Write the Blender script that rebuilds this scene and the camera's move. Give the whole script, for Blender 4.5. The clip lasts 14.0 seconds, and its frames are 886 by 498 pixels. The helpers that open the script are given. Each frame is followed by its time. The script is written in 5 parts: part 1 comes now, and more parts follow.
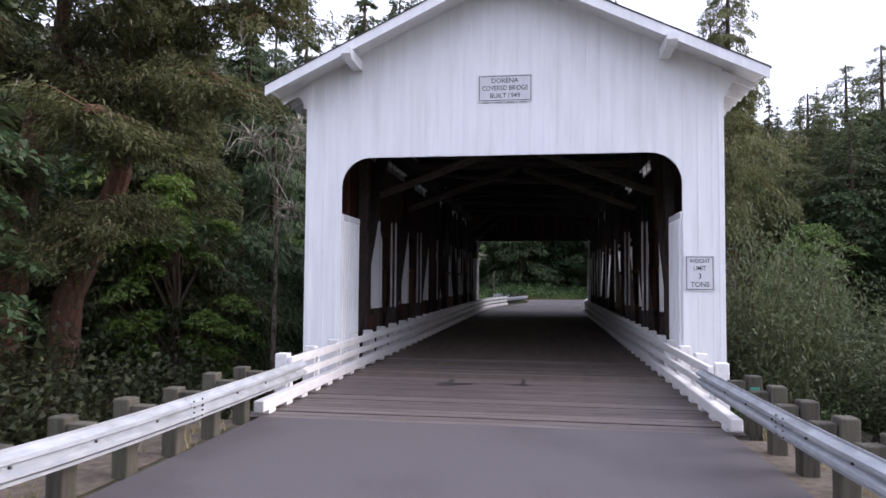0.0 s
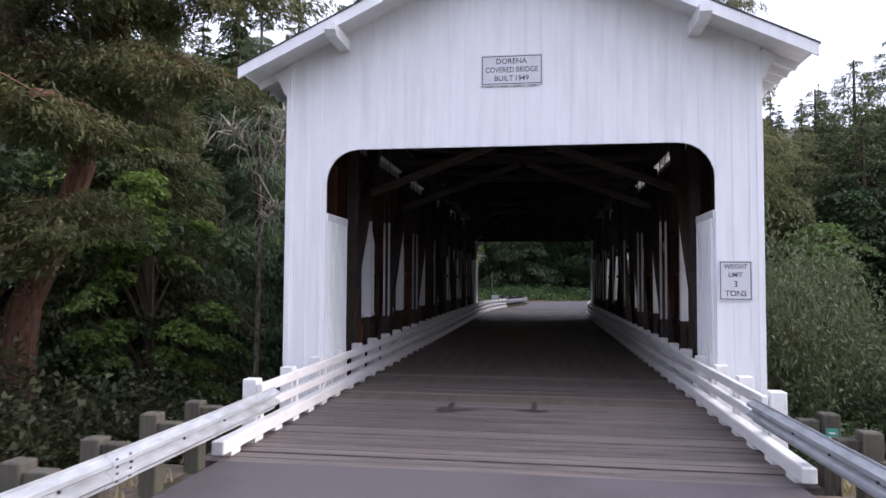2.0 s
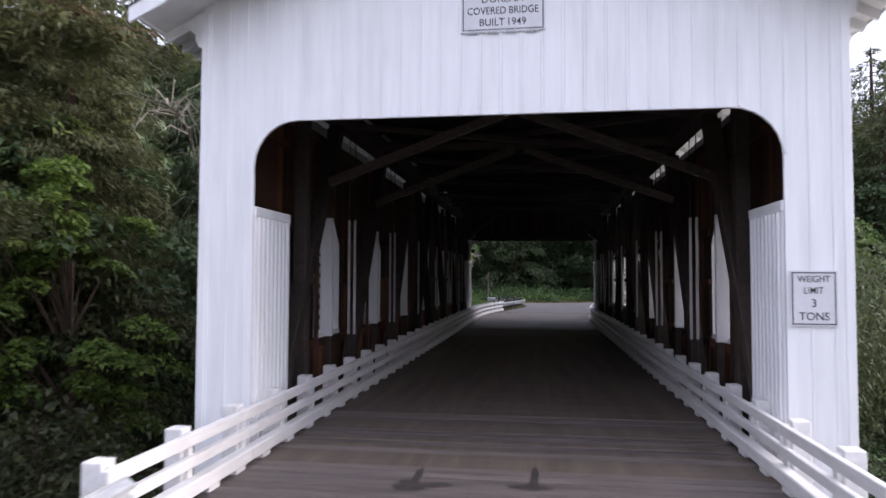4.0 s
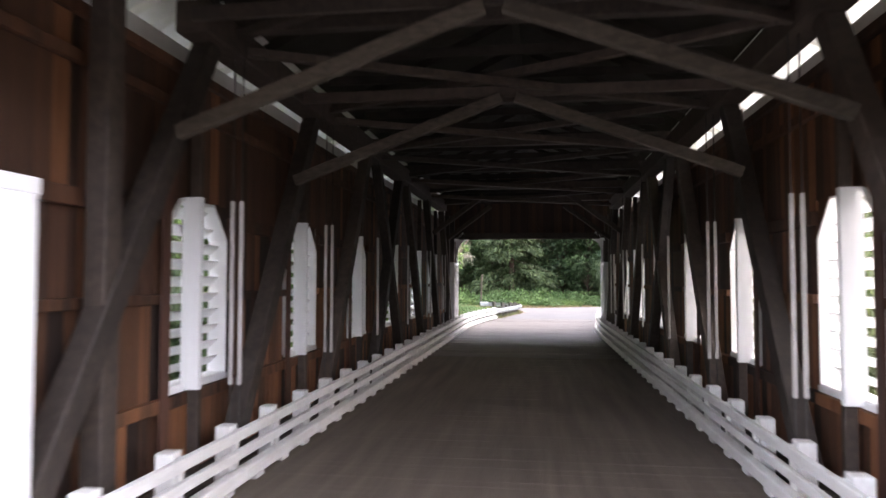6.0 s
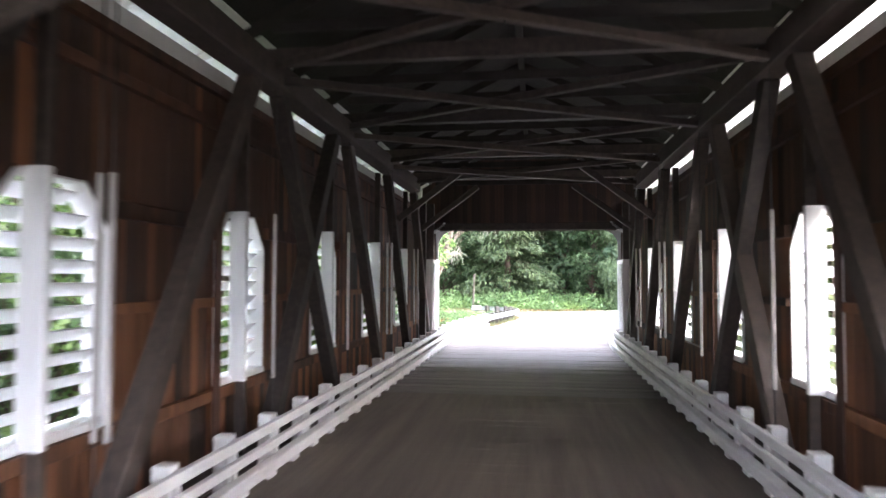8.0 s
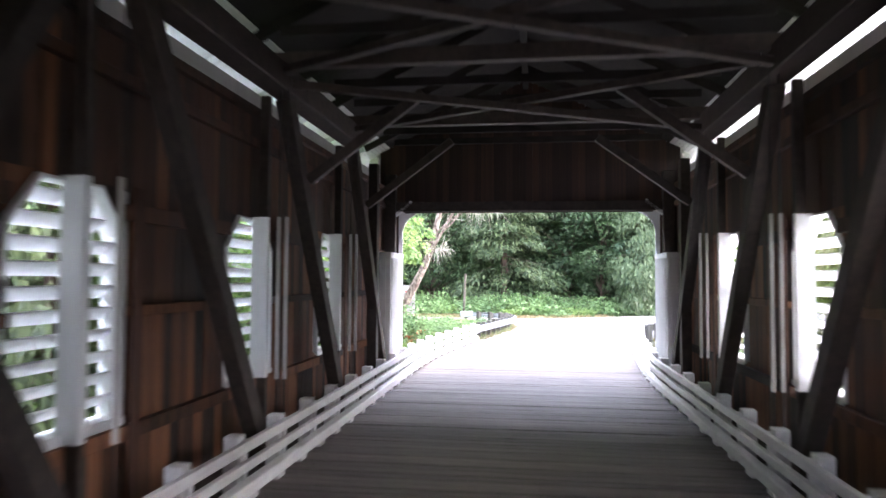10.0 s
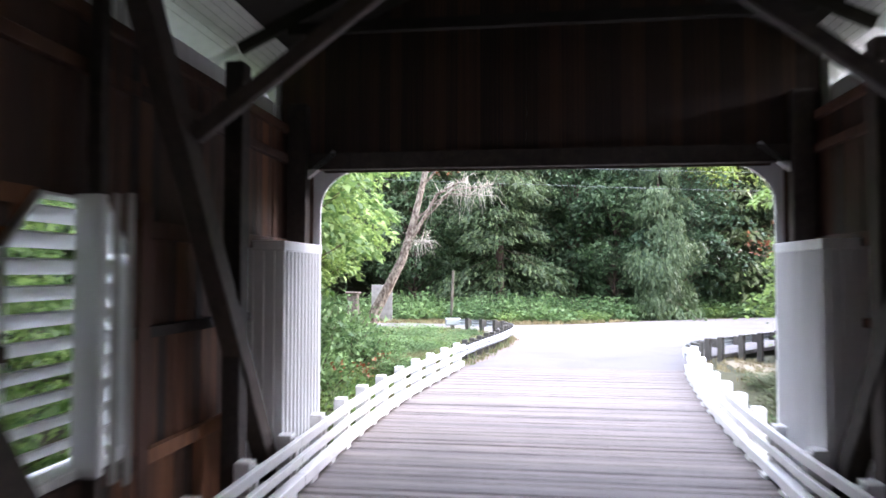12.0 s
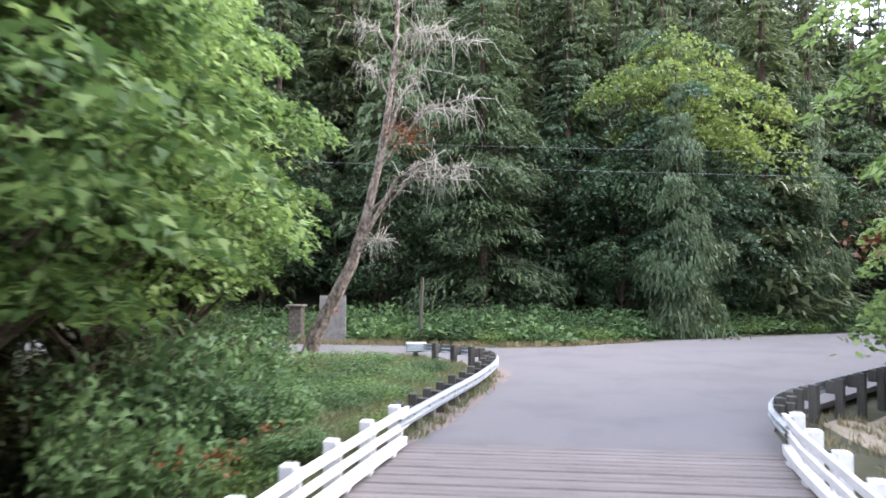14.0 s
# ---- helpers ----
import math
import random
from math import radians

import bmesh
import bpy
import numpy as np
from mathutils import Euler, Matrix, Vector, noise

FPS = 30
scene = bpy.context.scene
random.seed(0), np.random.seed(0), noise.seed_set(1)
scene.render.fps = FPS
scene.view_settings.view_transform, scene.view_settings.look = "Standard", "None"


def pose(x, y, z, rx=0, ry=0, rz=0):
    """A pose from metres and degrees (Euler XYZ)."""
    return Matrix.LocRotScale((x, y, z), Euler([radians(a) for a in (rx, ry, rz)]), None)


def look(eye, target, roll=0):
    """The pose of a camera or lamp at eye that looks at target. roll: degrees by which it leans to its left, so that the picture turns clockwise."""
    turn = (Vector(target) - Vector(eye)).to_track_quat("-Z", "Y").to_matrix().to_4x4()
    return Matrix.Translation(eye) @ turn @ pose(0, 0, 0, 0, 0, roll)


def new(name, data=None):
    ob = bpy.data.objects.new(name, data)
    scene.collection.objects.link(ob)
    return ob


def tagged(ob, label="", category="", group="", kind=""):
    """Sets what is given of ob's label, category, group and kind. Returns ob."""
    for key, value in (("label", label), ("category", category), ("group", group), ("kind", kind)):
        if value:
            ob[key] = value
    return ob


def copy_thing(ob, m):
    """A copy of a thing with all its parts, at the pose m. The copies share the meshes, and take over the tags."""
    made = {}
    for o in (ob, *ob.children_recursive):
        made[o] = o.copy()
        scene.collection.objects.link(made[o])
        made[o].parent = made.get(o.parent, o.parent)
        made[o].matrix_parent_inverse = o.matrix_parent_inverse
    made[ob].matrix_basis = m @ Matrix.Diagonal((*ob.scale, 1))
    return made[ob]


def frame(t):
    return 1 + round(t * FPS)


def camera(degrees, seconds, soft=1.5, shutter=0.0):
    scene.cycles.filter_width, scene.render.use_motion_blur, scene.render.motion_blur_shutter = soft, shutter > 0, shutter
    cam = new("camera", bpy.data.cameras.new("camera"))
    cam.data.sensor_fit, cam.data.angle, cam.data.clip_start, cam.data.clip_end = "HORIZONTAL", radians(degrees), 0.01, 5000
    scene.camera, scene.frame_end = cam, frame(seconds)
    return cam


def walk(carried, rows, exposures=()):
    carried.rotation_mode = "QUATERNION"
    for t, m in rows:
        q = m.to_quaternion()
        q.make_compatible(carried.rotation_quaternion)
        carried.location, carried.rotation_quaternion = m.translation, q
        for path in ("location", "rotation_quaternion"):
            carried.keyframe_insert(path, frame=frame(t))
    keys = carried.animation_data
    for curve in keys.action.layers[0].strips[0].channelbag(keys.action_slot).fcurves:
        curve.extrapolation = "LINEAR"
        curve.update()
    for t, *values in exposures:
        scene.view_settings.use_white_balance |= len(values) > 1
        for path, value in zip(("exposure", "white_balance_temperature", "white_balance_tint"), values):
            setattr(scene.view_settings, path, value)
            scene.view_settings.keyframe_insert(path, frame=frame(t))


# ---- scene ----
cam = camera(66.10, 14.0, shutter=0.85)
# seconds, eye (x, y, z), yaw to the left, pitch up, roll
ROWS = [
    (0, 0.900, -15.541, 2.142, 8.56, 2.65, 0.43),
    (0.5, 0.841, -15.089, 2.195, 8.45, 2.56, 0.52),
    (1, 0.750, -14.666, 2.225, 8.39, 2.65, 0.44),
    (1.5, 0.670, -14.174, 2.263, 8.41, 2.74, 0.34),
    (2, 0.585, -13.663, 2.318, 8.29, 2.63, 0.32),
    (2.5, 0.527, -12.949, 2.390, 8.23, 2.56, 0.34),
    (3, 0.496, -12.096, 2.449, 8.20, 2.57, 0.29),
    (3.5, 0.488, -11.096, 2.528, 8.14, 2.54, 0.27),
    (4, 0.517, -9.993, 2.598, 8.11, 2.48, 0.21),
    (6.3, 0.480, -2.844, 2.838, 7.89, 2.53, 0.11),
    (6.5, 0.458, -2.131, 2.842, 7.88, 2.51, 0.14),
    (7, 0.423, -0.293, 2.839, 7.87, 2.48, 0.16),
    (7.5, 0.356, 1.697, 2.873, 7.82, 2.52, 0.06),
    (8, 0.366, 3.697, 2.911, 7.72, 2.49, 0.18),
    (8.2, 0.375, 4.523, 2.953, 7.70, 2.35, 0.21),
    (10.3, 0.250, 13.813, 2.949, 7.69, 2.50, 0.32),
    (10.5, 0.237, 14.748, 2.991, 7.67, 2.42, 0.28),
    (11, 0.153, 17.115, 3.130, 7.53, 2.07, 0.06),
    (11.5, -0.004, 19.374, 3.157, 7.36, 2.04, 0.06),
    (12, -0.134, 21.750, 3.228, 7.34, 1.96, 0.11),
    (12.5, -0.347, 24.181, 3.291, 7.44, 1.88, 0.09),
    (13, -0.389, 26.499, 3.310, 7.38, 1.99, -0.01),
    (13.5, -0.276, 28.975, 3.410, 6.97, 2.07, -0.10),
    (14, -0.072, 31.152, 3.447, 6.58, 2.24, 0.04),
]


def aim(x, y, z, yaw, pitch, roll):
    a, b = radians(yaw), radians(pitch)
    way = Vector((-math.sin(a) * math.cos(b), math.cos(a) * math.cos(b), math.sin(b)))
    return look((x, y, z), Vector((x, y, z)) + way, roll)


EXPOSURES = [(0.0, 0.68, 5900, 22), (4.2, 0.8, 6000, 21), (5.0, 1.2, 6200, 21), (6.3, 3.45, 6500, 18), (7.0, 3.88, 6500, 18), (8.2, 4.33, 6050, 18), (10.3, 4.0, 5850, 20), (11.0, 3.76, 5750, 20), (12.0, 3.3, 5850, 19), (13.0, 2.68, 5950, 16), (13.5, 2.44, 5900, 16), (14.0, 2.26, 5850, 17)]
walk(cam, [(t, aim(*row)) for t, *row in ROWS], EXPOSURES)

# ---- sky and sun: a pale, thinly overcast evening ----
world = bpy.data.worlds.new("sky")
scene.world = world
world.use_nodes = True
wn, wl = world.node_tree.nodes, world.node_tree.links
wn.clear()
sky = wn.new("ShaderNodeTexSky")
sky.sky_type, sky.sun_disc = "NISHITA", False
sky.sun_elevation, sky.sun_rotation = radians(26), radians(82)
sky.air_density, sky.dust_density, sky.ozone_density = 1.0, 4.0, 1.0
veil = wn.new("ShaderNodeMix")
veil.data_type = "RGBA"
veil.inputs["Factor"].default_value = 0.72
veil.inputs["B"].default_value = (10.5, 10.8, 11.8, 1)
wl.new(sky.outputs["Color"], veil.inputs["A"])
bg = wn.new("ShaderNodeBackground")
bg.inputs["Strength"].default_value = 0.115
wl.new(veil.outputs["Result"], bg.inputs["Color"])
wo = wn.new("ShaderNodeOutputWorld")
wl.new(bg.outputs["Background"], wo.inputs["Surface"])

sun_data = bpy.data.lights.new("sun", "SUN")
sun_data.energy, sun_data.angle, sun_data.color = 1.9, radians(40), (1.0, 0.91, 0.8)
sun = new("sun", sun_data)
sun.matrix_world = look((60, 26, 32), (0, 16, 0))


# ---- materials ----
def material(name, dark, light, rough=0.7, grain=(1, 1, 1), scale=6.0, bump=0.3, bump_scale=40.0, piece=0.0, metal=0.0,
             stain=None, stain_scale=0.7, stain_amount=0.5, random_from="object", space="Object", translucent=0.0, spec=0.5):
    """A surface with broad and fine variation. grain stretches the pattern; piece varies it from piece to piece."""
    m = bpy.data.materials.new(name)
    m.use_nodes = True
    n, l = m.node_tree.nodes, m.node_tree.links
    p = n["Principled BSDF"]
    p.inputs["Roughness"].default_value, p.inputs["Metallic"].default_value = rough, metal
    p.inputs["Specular IOR Level"].default_value = spec
    co = n.new("ShaderNodeTexCoord")
    mp = n.new("ShaderNodeMapping")
    mp.inputs["Scale"].default_value = grain
    if space == "World":
        geo = n.new("ShaderNodeNewGeometry")
        l.new(geo.outputs["Position"], mp.inputs["Vector"])
    else:
        l.new(co.outputs["Object"], mp.inputs["Vector"])
    vector = mp.outputs["Vector"]
    pick = None
    if piece > 0:
        if random_from == "island":
            g2 = n.new("ShaderNodeNewGeometry")
            oi = n.new("ShaderNodeObjectInfo")
            both = n.new("ShaderNodeMix")
            both.data_type = "FLOAT"
            both.inputs["Factor"].default_value = 0.4
            l.new(g2.outputs["Random Per Island"], both.inputs["A"])
            l.new(oi.outputs["Random"], both.inputs["B"])
            pick = both.outputs["Result"]
        else:
            oi = n.new("ShaderNodeObjectInfo")
            pick = oi.outputs["Random"]
        shift = n.new("ShaderNodeVectorMath")
        shift.operation = "ADD"
        times = n.new("ShaderNodeMath")
        times.operation = "MULTIPLY"
        times.inputs[1].default_value = 57.0
        l.new(pick, times.inputs[0])
        l.new(vector, shift.inputs[0])
        l.new(times.outputs[0], shift.inputs[1])
        vector = shift.outputs[0]

    def noise_at(s, detail=5.0, r=0.55):
        t = n.new("ShaderNodeTexNoise")
        t.inputs["Scale"].default_value, t.inputs["Detail"].default_value, t.inputs["Roughness"].default_value = s, detail, r
        l.new(vector, t.inputs["Vector"])
        return t.outputs["Fac"]

    ramp = n.new("ShaderNodeValToRGB")
    ramp.color_ramp.elements[0].position, ramp.color_ramp.elements[1].position = 0.3, 0.7
    ramp.color_ramp.elements[0].color, ramp.color_ramp.elements[1].color = (*dark, 1), (*light, 1)
    fac = noise_at(scale)
    if pick is not None:
        blend = n.new("ShaderNodeMix")
        blend.data_type = "FLOAT"
        blend.inputs["Factor"].default_value = piece
        l.new(fac, blend.inputs["A"])
        l.new(pick, blend.inputs["B"])
        fac = blend.outputs["Result"]
    l.new(fac, ramp.inputs["Fac"])
    colour = ramp.outputs["Color"]
    if stain is not None:
        sr = n.new("ShaderNodeValToRGB")
        sr.color_ramp.elements[0].position, sr.color_ramp.elements[1].position = 0.48, 0.68
        sr.color_ramp.elements[0].color, sr.color_ramp.elements[1].color = (0, 0, 0, 1), (stain_amount,) * 3 + (1,)
        l.new(noise_at(stain_scale, 6.0, 0.6), sr.inputs["Fac"])
        mix = n.new("ShaderNodeMix")
        mix.data_type = "RGBA"
        l.new(sr.outputs["Color"], mix.inputs["Factor"])
        l.new(colour, mix.inputs["A"])
        mix.inputs["B"].default_value = (*stain, 1)
        colour = mix.outputs["Result"]
    l.new(colour, p.inputs["Base Color"])
    if bump > 0:
        b = n.new("ShaderNodeBump")
        b.inputs["Strength"].default_value, b.inputs["Distance"].default_value = bump, 0.01
        l.new(noise_at(bump_scale, 4.0), b.inputs["Height"])
        l.new(b.outputs["Normal"], p.inputs["Normal"])
    if translucent > 0:
        tr = n.new("ShaderNodeBsdfTranslucent")
        l.new(colour, tr.inputs["Color"])
        mx = n.new("ShaderNodeMixShader")
        mx.inputs["Fac"].default_value = translucent
        l.new(p.outputs["BSDF"], mx.inputs[1])
        l.new(tr.outputs["BSDF"], mx.inputs[2])
        l.new(mx.outputs["Shader"], n["Material Output"].inputs["Surface"])
    return m


WHITE = material("white_paint", (0.8, 0.805, 0.81), (0.88, 0.885, 0.885), 0.5, (4, 4, 0.4), 1.6, 0.1, 50, stain=(0.6, 0.6, 0.58), stain_scale=0.7, stain_amount=0.24, space="World")
RAIL_WHITE = material("rail_paint", (0.66, 0.65, 0.63), (0.77, 0.76, 0.74), 0.55, (3, 0.6, 3), 4.0, 0.2, 40, stain=(0.45, 0.43, 0.39), stain_scale=2.2, stain_amount=0.22, space="World")
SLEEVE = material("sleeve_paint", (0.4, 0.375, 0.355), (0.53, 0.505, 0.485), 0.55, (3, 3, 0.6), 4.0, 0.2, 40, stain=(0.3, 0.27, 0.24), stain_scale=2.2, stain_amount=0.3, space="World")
DECK = material("deck_plank", (0.058, 0.047, 0.043), (0.2, 0.168, 0.152), 0.62, (0.35, 7, 7), 3.0, 0.8, 22, piece=0.22, stain=(0.06, 0.049, 0.046), stain_scale=0.6, stain_amount=0.5)
DECK_DUSTY = material("dusty_deck_plank", (0.1, 0.086, 0.078), (0.225, 0.194, 0.174), 0.75, (0.35, 5, 5), 2.5, 0.5, 22, piece=0.15, stain=(0.12, 0.104, 0.094), stain_scale=0.7, stain_amount=0.5)
# Smooth worn planks inside; the roof's shade is darkened into their colour too.
DECK_WORN_SHADED = material("worn_shaded_deck_plank", (0.086, 0.068, 0.054), (0.146, 0.117, 0.092), 0.7, (2.2, 0.16, 1), 1.6, 0.35, 30, spec=0.3, stain=(0.075, 0.058, 0.044), stain_scale=0.9, stain_amount=0.6, space="World")
PLANK_EDGE = material("dirty_plank_edge", (0.03, 0.024, 0.02), (0.1, 0.082, 0.069), 0.9, (0.6, 5, 5), 4.0, 0.4, 30)
# Inner gable boards, darker than the siding of the side walls.
DARK_BOARD = material("dark_inner_board", (0.014, 0.007, 0.005), (0.075, 0.034, 0.019), 0.75, (5, 5, 0.35), 3.0, 0.4, 30, piece=0.3, stain=(0.02, 0.011, 0.008), stain_scale=0.8, stain_amount=0.55)
OIL = material("oil_stain", (0.024, 0.021, 0.02), (0.062, 0.053, 0.047), 0.6, (1, 1, 1), 6.0, 0.2, 30)
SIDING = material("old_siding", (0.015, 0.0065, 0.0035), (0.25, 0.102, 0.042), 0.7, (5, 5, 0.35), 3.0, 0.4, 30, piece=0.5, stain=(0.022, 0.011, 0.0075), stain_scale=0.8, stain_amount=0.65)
# Darker upper-wall boards; the dimmer light up there is put into the colour too.
SIDING_UPPER = material("shaded_upper_siding", (0.016, 0.0075, 0.0045), (0.125, 0.052, 0.025), 0.7, (5, 5, 0.35), 3.0, 0.4, 30, piece=0.3, stain=(0.02, 0.011, 0.008), stain_scale=0.8, stain_amount=0.7)
TIMBER = material("old_timber", (0.022, 0.0155, 0.012), (0.07, 0.05, 0.039), 0.72, (2, 2, 2), 4.0, 0.5, 25, piece=0.35, stain=(0.02, 0.015, 0.012), stain_scale=1.2, stain_amount=0.5, space="World")
BRACE = material("grey_brace", (0.044, 0.035, 0.027), (0.118, 0.095, 0.075), 0.8, (1.5, 4, 4), 4.0, 0.4, 25, piece=0.3, space="World")
ROOFING = material("roof_shingle", (0.03, 0.03, 0.03), (0.075, 0.07, 0.066), 0.9, (1, 1, 1), 5.0, 0.6, 30, stain=(0.05, 0.07, 0.03), stain_amount=0.4)
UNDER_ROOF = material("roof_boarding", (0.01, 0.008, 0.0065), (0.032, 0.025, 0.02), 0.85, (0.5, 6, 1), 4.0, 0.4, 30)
ASPHALT = material("asphalt", (0.068, 0.06, 0.063), (0.126, 0.113, 0.116), 0.85, (1, 1, 1), 60.0, 0.5, 160, stain=(0.066, 0.057, 0.06), stain_scale=0.35, stain_amount=0.9, space="World")
ROAD_PALE = material("worn_asphalt", (0.124, 0.115, 0.112), (0.165, 0.154, 0.149), 0.85, (1, 1, 1), 50.0, 0.5, 140, stain=(0.105, 0.096, 0.096), stain_scale=0.35, stain_amount=0.75, space="World")
GALV = material("galvanised_steel", (0.35, 0.375, 0.4), (0.5, 0.52, 0.525), 0.6, (1, 0.5, 2), 8.0, 0.15, 30, metal=0.25, stain=(0.24, 0.24, 0.23), stain_scale=2.6, stain_amount=0.6, space="World")
DARK_STEEL = material("dark_bolt", (0.03, 0.03, 0.03), (0.07, 0.06, 0.055), 0.6, metal=0.5)
POST_WOOD = material("weathered_post", (0.03, 0.025, 0.018), (0.105, 0.092, 0.07), 0.9, (6, 6, 0.6), 4.0, 0.7, 25, piece=0.3, stain=(0.08, 0.1, 0.045), stain_scale=2.5, stain_amount=0.5)
GROUND = material("forest_ground", (0.03, 0.035, 0.015), (0.075, 0.07, 0.035), 0.95, (1, 1, 1), 1.5, 0.8, 12, stain=(0.09, 0.075, 0.045), stain_scale=0.25, stain_amount=0.55, space="World")
DIRT = material("red_brown_dirt", (0.15, 0.115, 0.1), (0.25, 0.2, 0.175), 0.95, (1, 1, 1), 9.0, 0.7, 40, stain=(0.17, 0.155, 0.1), stain_scale=1.2, stain_amount=0.5, space="World")
SAND = material("dry_gravel", (0.22, 0.18, 0.125), (0.38, 0.32, 0.24), 0.95, (1, 1, 1), 9.0, 0.8, 40, stain=(0.16, 0.14, 0.07), stain_scale=0.8, stain_amount=0.6, space="World")
SHOULDER = material("dusty_shoulder", (0.07, 0.052, 0.038), (0.17, 0.135, 0.1), 0.95, (1, 1, 1), 9.0, 0.8, 40, stain=(0.075, 0.066, 0.045), stain_scale=0.9, stain_amount=0.65, space="World")
WATER = material("river_water", (0.02, 0.03, 0.025), (0.03, 0.045, 0.035), 0.08, scale=0.6, bump=0.5, bump_scale=2.5, space="World")
BARK = material("bark", (0.03, 0.019, 0.014), (0.1, 0.06, 0.042), 0.95, (4, 4, 0.8), 5.0, 0.9, 14, stain=(0.1, 0.11, 0.06), stain_scale=1.3, stain_amount=0.45)
POST_DARK = material("dark_post", (0.03, 0.028, 0.024), (0.085, 0.078, 0.066), 0.9, (6, 6, 0.6), 4.0, 0.7, 25, piece=0.3, stain=(0.05, 0.06, 0.035), stain_scale=2.5, stain_amount=0.4)
CASING = material("window_casing", (0.045, 0.018, 0.011), (0.12, 0.05, 0.03), 0.75, (5, 5, 0.35), 3.0, 0.4, 30, piece=0.3, stain=(0.025, 0.013, 0.009), stain_scale=0.8, stain_amount=0.5)
RED_BARK = material("red_brown_bark", (0.06, 0.028, 0.018), (0.2, 0.1, 0.06), 0.95, (3, 3, 0.8), 4.0, 0.9, 12, stain=(0.08, 0.09, 0.035), stain_scale=1.1, stain_amount=0.5)
PALE_BARK = material("pale_dead_bark", (0.045, 0.025, 0.016), (0.33, 0.28, 0.22), 0.9, (2, 2, 1.2), 4.0, 0.8, 14, stain=(0.045, 0.024, 0.015), stain_scale=2.2, stain_amount=0.97)
LICHEN = material("lichen_twig", (0.2, 0.185, 0.145), (0.43, 0.4, 0.32), 0.95, scale=3.0)
SIGN_FACE = material("sign_face", (0.62, 0.62, 0.64), (0.7, 0.7, 0.72), 0.4, scale=3.0, bump=0.0, stain=(0.5, 0.5, 0.5), stain_scale=4.0, stain_amount=0.3)
SIGN_INK = material("sign_ink", (0.012, 0.012, 0.014), (0.02, 0.02, 0.022), 0.5, bump=0.0)
GREEN_PLATE = material("green_plate", (0.03, 0.2, 0.13), (0.05, 0.27, 0.18), 0.45, bump=0.0)
RED_INK = material("red_ink", (0.4, 0.04, 0.03), (0.5, 0.06, 0.05), 0.5, bump=0.0)
FIELDSTONE = material("dark_fieldstone", (0.07, 0.055, 0.045), (0.2, 0.165, 0.135), 0.9, (1, 1, 1), 7.0, 0.8, 20, stain=(0.05, 0.06, 0.03), stain_scale=2.0, stain_amount=0.5)
CONCRETE = material("concrete", (0.2, 0.19, 0.17), (0.34, 0.32, 0.29), 0.9, scale=4.0, bump=0.5, bump_scale=30, stain=(0.12, 0.11, 0.09), stain_amount=0.5)
WIRE = material("wire", (0.12, 0.125, 0.13), (0.2, 0.205, 0.21), 0.5, bump=0.0)


def leafy(name, dark, light, translucent=0.35):
    return material(name, dark, light, 0.55, scale=0.35, bump=0.0, piece=0.6, random_from="island", space="World", translucent=translucent, spec=0.35)


FIR = leafy("fir_needles", (0.035, 0.053, 0.022), (0.12, 0.15, 0.06), 0.35)
OLIVE_FIR = leafy("olive_fir_needles", (0.045, 0.062, 0.024), (0.145, 0.17, 0.066), 0.35)
NEAR_FIR = leafy("ragged_fir_needles", (0.055, 0.063, 0.025), (0.195, 0.202, 0.08), 0.42)
FIR_PALE = leafy("cedar_needles", (0.05, 0.085, 0.04), (0.14, 0.19, 0.085), 0.35)
MAPLE = leafy("maple_leaves", (0.066, 0.122, 0.034), (0.25, 0.352, 0.1), 0.5)
MAPLE_DARK = leafy("dark_maple_leaves", (0.024, 0.05, 0.02), (0.085, 0.135, 0.052))
UNDERGROWTH = leafy("undergrowth_leaves", (0.03, 0.036, 0.015), (0.1, 0.112, 0.046), 0.3)
YELLOW_GREEN = leafy("turning_leaves", (0.085, 0.13, 0.03), (0.245, 0.31, 0.075), 0.45)
SHRUB = leafy("shrub_leaves", (0.055, 0.104, 0.04), (0.19, 0.295, 0.11), 0.4)
OLIVE = leafy("willow_leaves", (0.05, 0.066, 0.028), (0.14, 0.165, 0.075))
BROAD = leafy("bluish_broad_leaves", (0.035, 0.068, 0.036), (0.125, 0.19, 0.095), 0.35)
DEEP_FIR = leafy("deep_green_needles", (0.04, 0.066, 0.03), (0.14, 0.19, 0.075), 0.35)
YOUNG = leafy("young_maple_leaves", (0.075, 0.135, 0.025), (0.21, 0.3, 0.06), 0.42)
RUST = leafy("rust_leaves", (0.13, 0.045, 0.018), (0.28, 0.11, 0.045))
GRASS = leafy("grass_blades", (0.095, 0.125, 0.048), (0.24, 0.275, 0.125))
STRAW = leafy("dry_grass_blades", (0.16, 0.13, 0.06), (0.34, 0.29, 0.16))


# ---- builders ----
def finish(bm, name, mat):
    me = bpy.data.meshes.new(name)
    bmesh.ops.recalc_face_normals(bm, faces=bm.faces)
    bm.to_mesh(me)
    bm.free()
    me.materials.append(mat)
    return me


def part(name, bm, mat, parent, label=""):
    ob = new(name, finish(bm, name, mat))
    ob.parent = parent
    return tagged(ob, label)


def thing(name, label, category, group="", kind="", at=(0, 0, 0)):
    ob = new(name)
    ob.empty_display_size = 0.2
    ob.location = at
    return tagged(ob, label, category, group, kind)


def piece(name, me, parent, m):
    ob = new(name, me)
    ob.parent = parent
    ob.matrix_basis = m
    return ob


